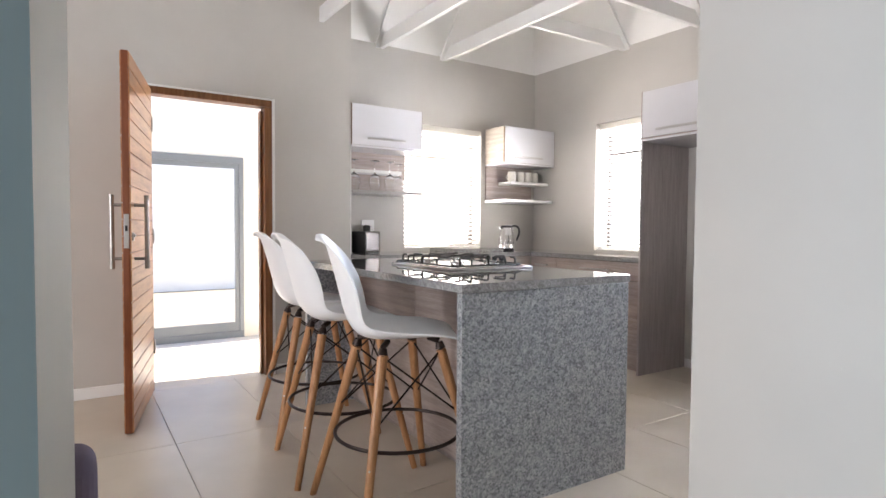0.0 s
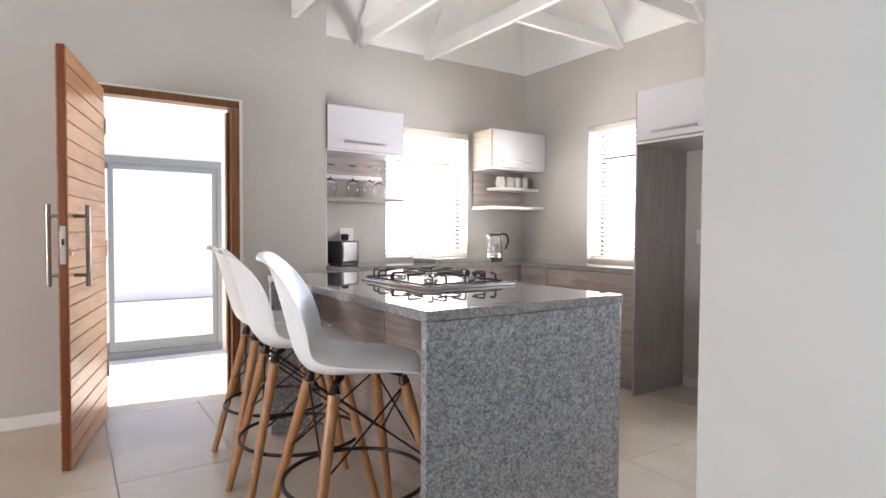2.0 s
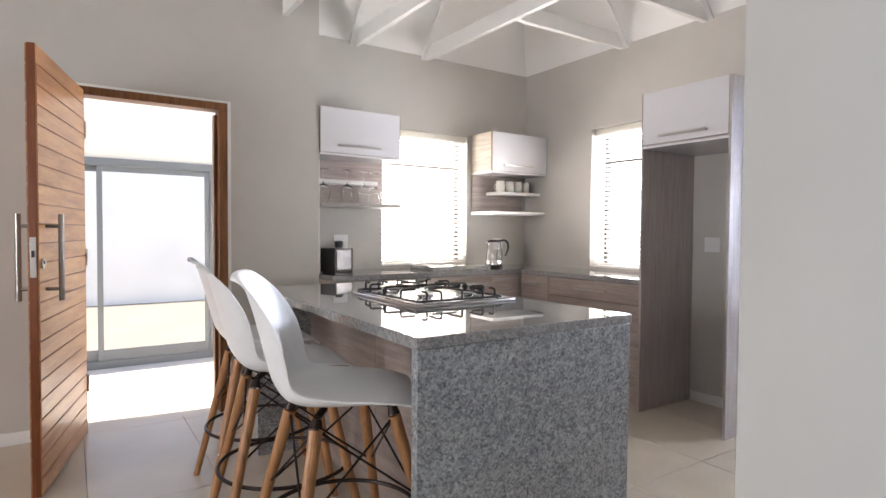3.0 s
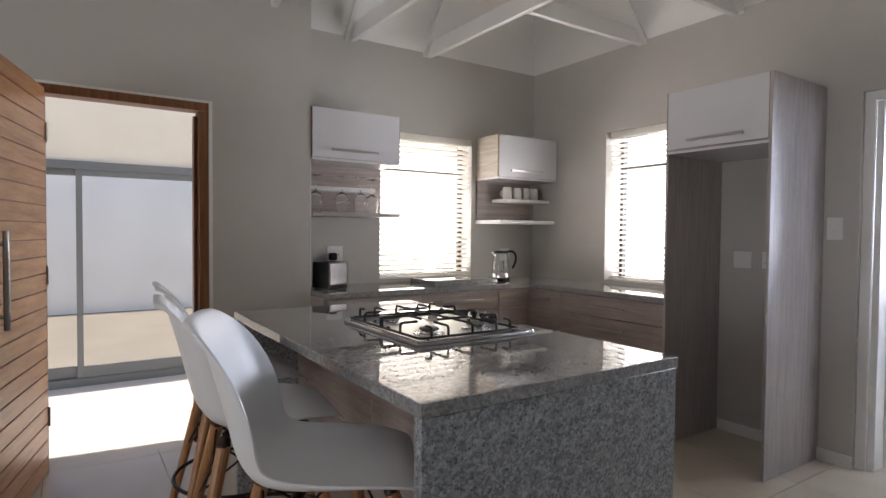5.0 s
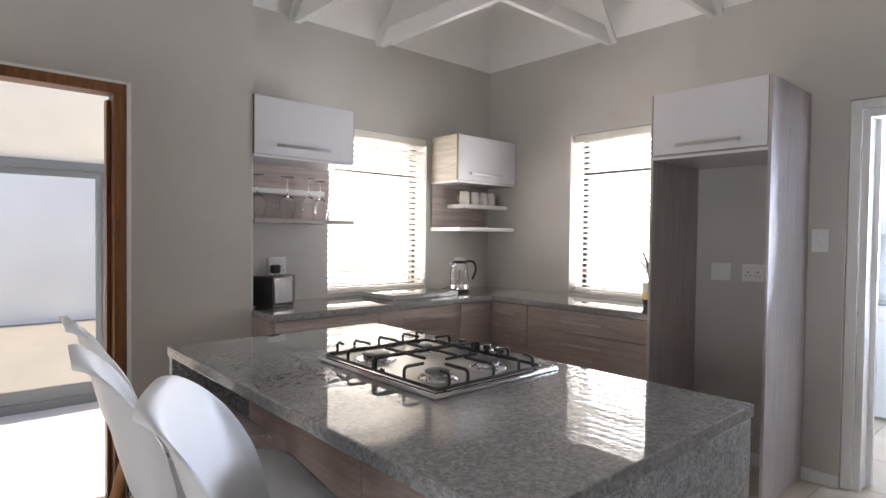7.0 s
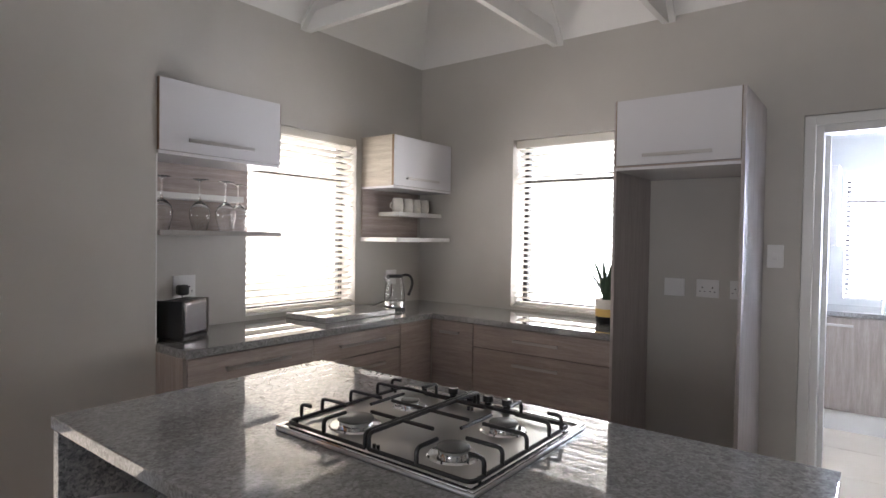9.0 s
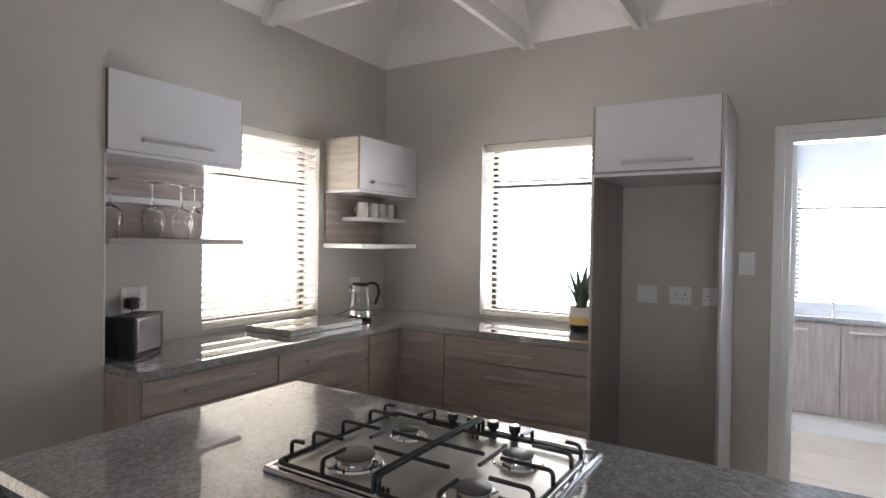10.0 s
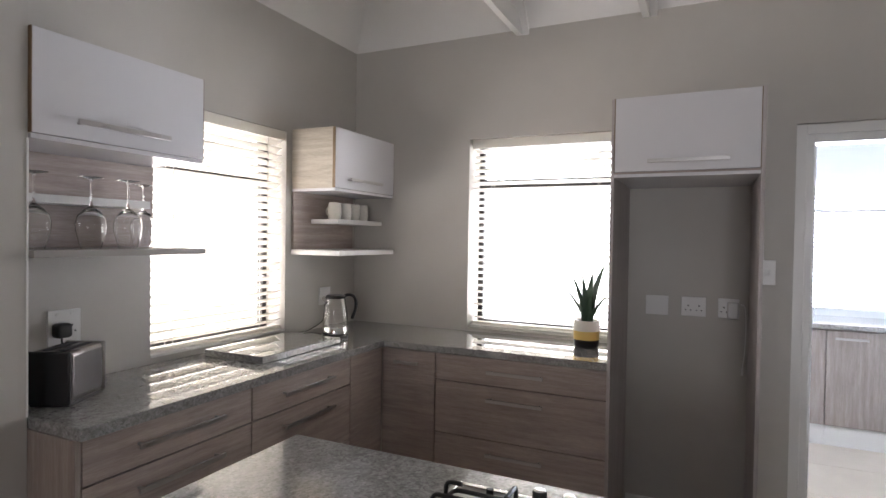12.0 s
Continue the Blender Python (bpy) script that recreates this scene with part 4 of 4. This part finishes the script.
part("lever", turned(B(0.1242, 0.146, -0.016, 0.016, 0.125, 0.137, r=0.003), T), M_DARKPLASTIC, toast, "black lever")

# ---- granite slab on the worktop ----
solo("granite_board", B(3.245, 3.84, 4.635, 5.0, 0.9004, 0.933, r=0.004), M_GRANITE, "loose polished granite slab lying on the worktop", "slab", (3.5, 4.8, 0.9))

# ---- plant ----
px, py, pz = 4.42, 3.425, 0.9003
plant = thing("potted_aloe", (px, py, pz), "spiky green aloe in a white, gold and black pot", "potted plant")
part("pot", lathe(bmesh.new(), [(0, pz), (0.058, pz), (0.066, pz + 0.012), (0.068, pz + 0.045)], px, py, 32), M_DARKPLASTIC, plant, "black lower part of the pot")
part("pot_band", lathe(bmesh.new(), [(0.0682, pz + 0.045), (0.0695, pz + 0.092)], px, py, 32), M_GOLD, plant, "gold band")
part("pot_top", lathe(bmesh.new(), [(0.0696, pz + 0.092), (0.070, pz + 0.14), (0.066, pz + 0.148), (0.061, pz + 0.148), (0.061, pz + 0.09)], px, py, 32), M_CERAMIC, plant, "off-white upper part")
part("soil", lathe(bmesh.new(), [(0, pz + 0.135), (0.061, pz + 0.13)], px, py, 24), M_SOIL, plant)
rng = random.Random(5)
for k in range(10):
    a = k * 2.4 + rng.uniform(-0.2, 0.2)
    lean = rng.uniform(0.05, 0.15) if k else 0.0
    h = rng.uniform(0.20, 0.30) - lean * 0.4
    base_r = rng.uniform(0.005, 0.028)
    wdt = rng.uniform(0.015, 0.021)
    if k < 4:
        a, lean, h, wdt = ((radians(-42), 0.105, 0.345, 0.027), (radians(130), 0.085, 0.28, 0.022), (radians(150), 0.025, 0.27, 0.024), (radians(-20), 0.05, 0.285, 0.022))[k]
    u = Vector((math.cos(a), math.sin(a), 0))
    side = Vector((-u.y, u.x, 0))
    bm = bmesh.new()
    rows = []
    for i in range(9):
        s = i / 8
        c = Vector((px, py, pz + 0.13)) + u * (base_r + lean * s ** 1.7) + Vector((0, 0, h * s))
        w = 1.25 * wdt * (1 - s ** 2.4) + 0.0006
        rows.append([bm.verts.new(c - side * w + u * (-w * 0.25)), bm.verts.new(c + u * w * 0.45), bm.verts.new(c + side * w - u * w * 0.25), bm.verts.new(c - u * w * 0.15)])
    for r0, r1 in zip(rows, rows[1:]):
        for j in range(4):
            bm.faces.new((r0[j], r0[(j + 1) % 4], r1[(j + 1) % 4], r1[j]))
    bm.faces.new(rows[0][::-1])
    bm.faces.new(rows[-1])
    part("leaf", bm, M_LEAF, plant)


# ---- sockets and switches ----
def plate_at(name, axis, wall, u0, u1, z0, z1, kind, label, category, group="wall plates"):
    t = thing(name, ((u0 + u1) / 2, wall, z0) if axis == "y" else (wall, (u0 + u1) / 2, z0), label, category, group)

    def bb(u_0, u_1, d0, d1, lo, hi, r=0.0, bm=None):
        bm = bm or bmesh.new()
        if axis == "y":
            box(bm, u_0, u_1, wall - d1, wall - d0, lo, hi, r)
        else:
            box(bm, wall - d1, wall - d0, u_0, u_1, lo, hi, r)
        return bm
    part("face_plate", bb(u0, u1, 0.0005, 0.010, z0, z1, 0.0025), M_PLASTIC, t)
    w, h = u1 - u0, z1 - z0
    if kind == "socket":
        for c in (u0 + w * 0.28, u0 + w * 0.72):
            for du, dz, r in ((0, 0.017, 0.0042), (-0.0125, -0.006, 0.0034), (0.0125, -0.006, 0.0034)):
                zc = (z0 + z1) / 2 + dz - 0.012
                bm = bmesh.new()
                if axis == "y":
                    rod(bm, (c + du, wall - 0.0115, zc), (c + du, wall - 0.0095, zc), r, seg=10)
                else:
                    rod(bm, (wall - 0.0115, c + du, zc), (wall - 0.0095, c + du, zc), r, seg=10)
                part("pin_hole", bm, M_HOLE, t)
            part("rocker", bb(c - 0.008, c + 0.008, 0.0101, 0.013, z1 - 0.022, z1 - 0.010, 0.001), M_PLASTIC, t)
    elif kind == "switch":
        c = (u0 + u1) / 2
        part("rocker", bb(c - 0.012, c + 0.012, 0.0101, 0.0135, z0 + h * 0.35, z0 + h * 0.65, 0.001), M_PLASTIC, t)
    elif kind == "blank":
        c = (u0 + u1) / 2
        part("rocker", bb(c - w * 0.3, c + w * 0.3, 0.0101, 0.012, z0 + h * 0.2, z0 + h * 0.8, 0.001), M_PLASTIC, t)
    return t


plate_at("wall_socket", "y", YN, 2.572, 2.695, 1.05, 1.185, "socket", "white double wall socket with a black plug above the toaster", "socket")
plate_at("wall_socket", "y", YN, 4.205, 4.315, 1.045, 1.155, "blank", "white wall socket behind the kettle", "socket")
plate_at("wall_socket", "x", XE, 2.836, 2.957, 1.087, 1.190, "socket", "white double wall socket in the fridge space", "socket")
plate_at("isolator_switch", "x", XE, 3.022, 3.138, 1.084, 1.189, "blank", "white isolator switch plate in the fridge space", "switch")
plate_at("wall_socket", "x", XE, 2.680, 2.779, 1.087, 1.190, "socket", "white wall socket carrying a plug-in adapter", "socket")
plate_at("light_switch", "x", XE, 2.522, 2.600, 1.272, 1.397, "switch", "white light switch beside the laundry doorway", "switch")

plug = thing("power_plug", (2.62, YN - 0.012, 1.12), "black three-pin plug in the socket above the toaster", "plug")
bm = B(2.578, 2.636, YN - 0.062, YN - 0.0125, 1.082, 1.138, r=0.014, seg=4)
part("body", bm, M_DARKPLASTIC, plug)
cord = [(2.607, YN - 0.035, 1.09), (2.605, YN - 0.04, 1.06), (2.60, YN - 0.05, 1.0), (2.57, YN - 0.07, 0.94), (2.53, 4.96, 0.915), (2.50, 4.93, 0.91)]
part("cord", wire(bmesh.new(), [spline(cord, k / 24) for k in range(25)], 0.0035, 8), M_DARKPLASTIC, plug)
adapter = thing("plug_in_adapter", (XE - 0.012, 2.705, 1.13), "white plug-in adapter with a hanging thin cord", "adapter")
part("body", B(XE - 0.055, XE - 0.0125, 2.685, 2.735, 1.09, 1.175, r=0.008, seg=3), M_PLASTIC, adapter)
cord = [(XE - 0.035, 2.675, 1.165), (XE - 0.03, 2.655, 1.15), (XE - 0.02, 2.648, 1.05), (XE - 0.02, 2.652, 0.92), (XE - 0.025, 2.66, 0.84)]
part("cord", wire(bmesh.new(), [spline(cord, k / 24) for k in range(25)], 0.0028, 8), M_PLASTIC, adapter)
part("cord_end", B(XE - 0.031, XE - 0.019, 2.655, 2.667, 0.80, 0.84, r=0.003), M_PLASTIC, adapter)

# ---- laundry things ----
for k, (y0, y1) in enumerate(((1.12, 1.58), (1.58, 2.04), (2.04, 2.50))):
    u = thing("laundry_cabinet", (6.55, (y0 + y1) / 2, 0), "ash-look laundry cupboard under the white-edged worktop", "laundry cabinet", "laundry cabinets")
    part("body", B(6.262, 6.83, y0 + 0.001, y1 - 0.001, 0.15, 0.862), M_ASHV, u)
    d = part("door", B(6.243, 6.261, y0 + 0.003, y1 - 0.003, 0.155, 0.855, r=0.0015), M_ASHV, u, "grey ash-look door with upright grain")
    bar_handle((6.243, y0 + 0.13 + 0.08, 0.80), (6.243, y1 - 0.05, 0.80), (-1, 0, 0), d)
    part("plinth", B(6.27, 6.29, y0 + 0.001, y1 - 0.001, 0.001, 0.149), M_WHITEBOARD, u, "white plinth board")
solo("laundry_worktop", B(6.225, 6.838, 0.76, 3.38, 0.864, 0.90, r=0.003), M_GRANITE, "granite laundry worktop under the window", "worktop", (6.5, 2, 0.86))
wm = thing("washing_machine", (6.5, 2.83, 0), "white front-loading washing machine under the laundry worktop", "washing machine")
part("body", B(6.235, 6.82, 2.53, 3.13, 0.015, 0.855, r=0.012, seg=3), M_WASHER, wm)
bm = bmesh.new()
ring = [(6.232, 2.83 + 0.185 * math.cos(a), 0.44 + 0.185 * math.sin(a)) for a in [k * math.tau / 40 for k in range(40)]]
wire(bm, ring, 0.024, 10, True)
dr = part("door", bm, M_DARKPLASTIC, wm, "dark round porthole door ring")
part("glass", rod(bmesh.new(), (6.212, 2.83, 0.44), (6.232, 2.83, 0.44), 0.15, 0.165, 32), M_DARKPLASTIC, dr)
part("control_panel", B(6.229, 6.234, 2.55, 3.11, 0.735, 0.835, r=0.002), M_PLASTIC, wm)
part("detergent_drawer", B(6.224, 6.2285, 2.56, 2.70, 0.745, 0.825, r=0.002), M_WASHER, wm)
part("display", B(6.225, 6.2288, 2.72, 2.80, 0.765, 0.805), M_HOLE, wm, "dark display")
lc = thing("laundry_wall_cabinet", (6.7, 2.8, 1.4), "white laundry wall cupboard beside the window", "wall cabinet")
part("body", B(6.52, 6.838, 2.375, 3.30, 1.39, 2.03, r=0.001), M_WHITEBOARD, lc)
part("door", B(6.501, 6.519, 2.378, 2.835, 1.393, 2.027, r=0.0015), M_GLOSS, lc)
part("door", B(6.501, 6.519, 2.839, 3.297, 1.393, 2.027, r=0.0015), M_GLOSS, lc)
tap = thing("laundry_tap", (6.62, 2.08, 0.90), "small chrome tap at the laundry worktop", "tap")
bm = bmesh.new()
rod(bm, (6.62, 2.08, 0.9003), (6.62, 2.08, 0.98), 0.012)
wire(bm, [(6.62, 2.08, 0.97), (6.60, 2.08, 1.0), (6.55, 2.08, 1.01), (6.50, 2.08, 0.99)], 0.008)
part("spout", bm, M_CHROME, tap)

# ---- lounge things ----
sofa = thing("sofa", (-0.25, 2.3, 0), "dark plum upholstered sofa in the lounge", "sofa")
part("backrest", B(-1.2, 0.475, 1.95, 2.10, 0.05, 0.60, r=0.045, seg=5), M_SOFA, sofa)
part("armrest", B(-1.35, -1.202, 1.92, 2.75, 0.05, 0.60, r=0.05, seg=4), M_SOFA, sofa)
part("seat", B(-1.2, 0.45, 2.102, 2.75, 0.05, 0.36, r=0.04, seg=4), M_SOFA, sofa)
for x in (-1.28, 0.44):
    for y in (1.98, 2.69):
        part("foot", rod(bmesh.new(), (x, y, 0.0), (x, y, 0.052), 0.018), M_DARKPLASTIC, sofa)

rug = thing("rug", (-0.4, 3.3, 0), "woven beige rug with a fringed end on the tiled floor", "rug")
part("mat", B(-1.6, 0.33, 2.86, 3.74, 0.0005, 0.010, r=0.003), M_RUG, rug)
fr = bmesh.new()
for k in range(44):
    y = 2.87 + k * 0.0197
    a = rng.uniform(-0.008, 0.008)
    rod(fr, (0.331, y, 0.006), (0.40 + a, y + a, 0.003), 0.0035, 0.0025, seg=6)
tagged(part("fringe", fr, M_FRINGE, rug, "cream knotted fringe"), kind="stuff")

# ---- floors ----
structure("floor", B(-3.15, 4.86, -2.15, YF + 0.05, -0.12, -0.006), M_GROUT, "grout bed of the tiled floor")
structure("floor_kitchen_recess", B(2.33, 4.86, YF + 0.05, 5.30, -0.12, -0.006), M_GROUT, "grout bed of the tiled kitchen floor")
structure("floor_laundry", B(4.86, 7.05, 0.6, 3.55, -0.12, -0.006), M_GROUT, "grout bed of the laundry floor")
TX, TY, X0, Y0, STAG = 0.55, 1.1, 0.862, 4.72, 0.0
tiles = {}
floor_ob = bpy.data.objects["floor"]


def tile(x0, x1, y0, y1, owner):
    x0, x1, y0, y1 = (round(v, 4) for v in (x0, x1, y0, y1))
    key = (round(x1 - x0, 3), round(y1 - y0, 3))
    if key[0] < 0.03 or key[1] < 0.03:
        return
    if key not in tiles:
        bm = B(0, key[0], 0, key[1], -0.006, 0.0, r=0.0012, seg=1)
        tiles[key] = finish("tile", bm, M_TILE)
        ob = tiles[key]
    else:
        ob = new("tile", tiles[key].data)
    ob.location = (x0, y0, 0)
    ob.parent = owner


G = 0.0015
for i in range(-7, 10):
    for j in range(-12, 3):
        x0, x1 = X0 + i * TX + G, X0 + (i + 1) * TX - G
        y0, y1 = Y0 + (j + STAG * (i % 2)) * TY + G, Y0 + (j + 1 + STAG * (i % 2)) * TY - G
        cx0, cx1 = max(x0, -3.0), min(x1, 7.0)
        ylim = YF + 0.05 if x0 < 2.1 else 5.07
        cy0, cy1 = max(y0, -2.0), min(y1, ylim)
        if x0 > 4.5:
            cy0, cy1 = max(y0, 0.75), min(y1, 3.4)
        if cx1 > cx0 and cy1 > cy0:
            tile(cx0, cx1, cy0, cy1, floor_ob)
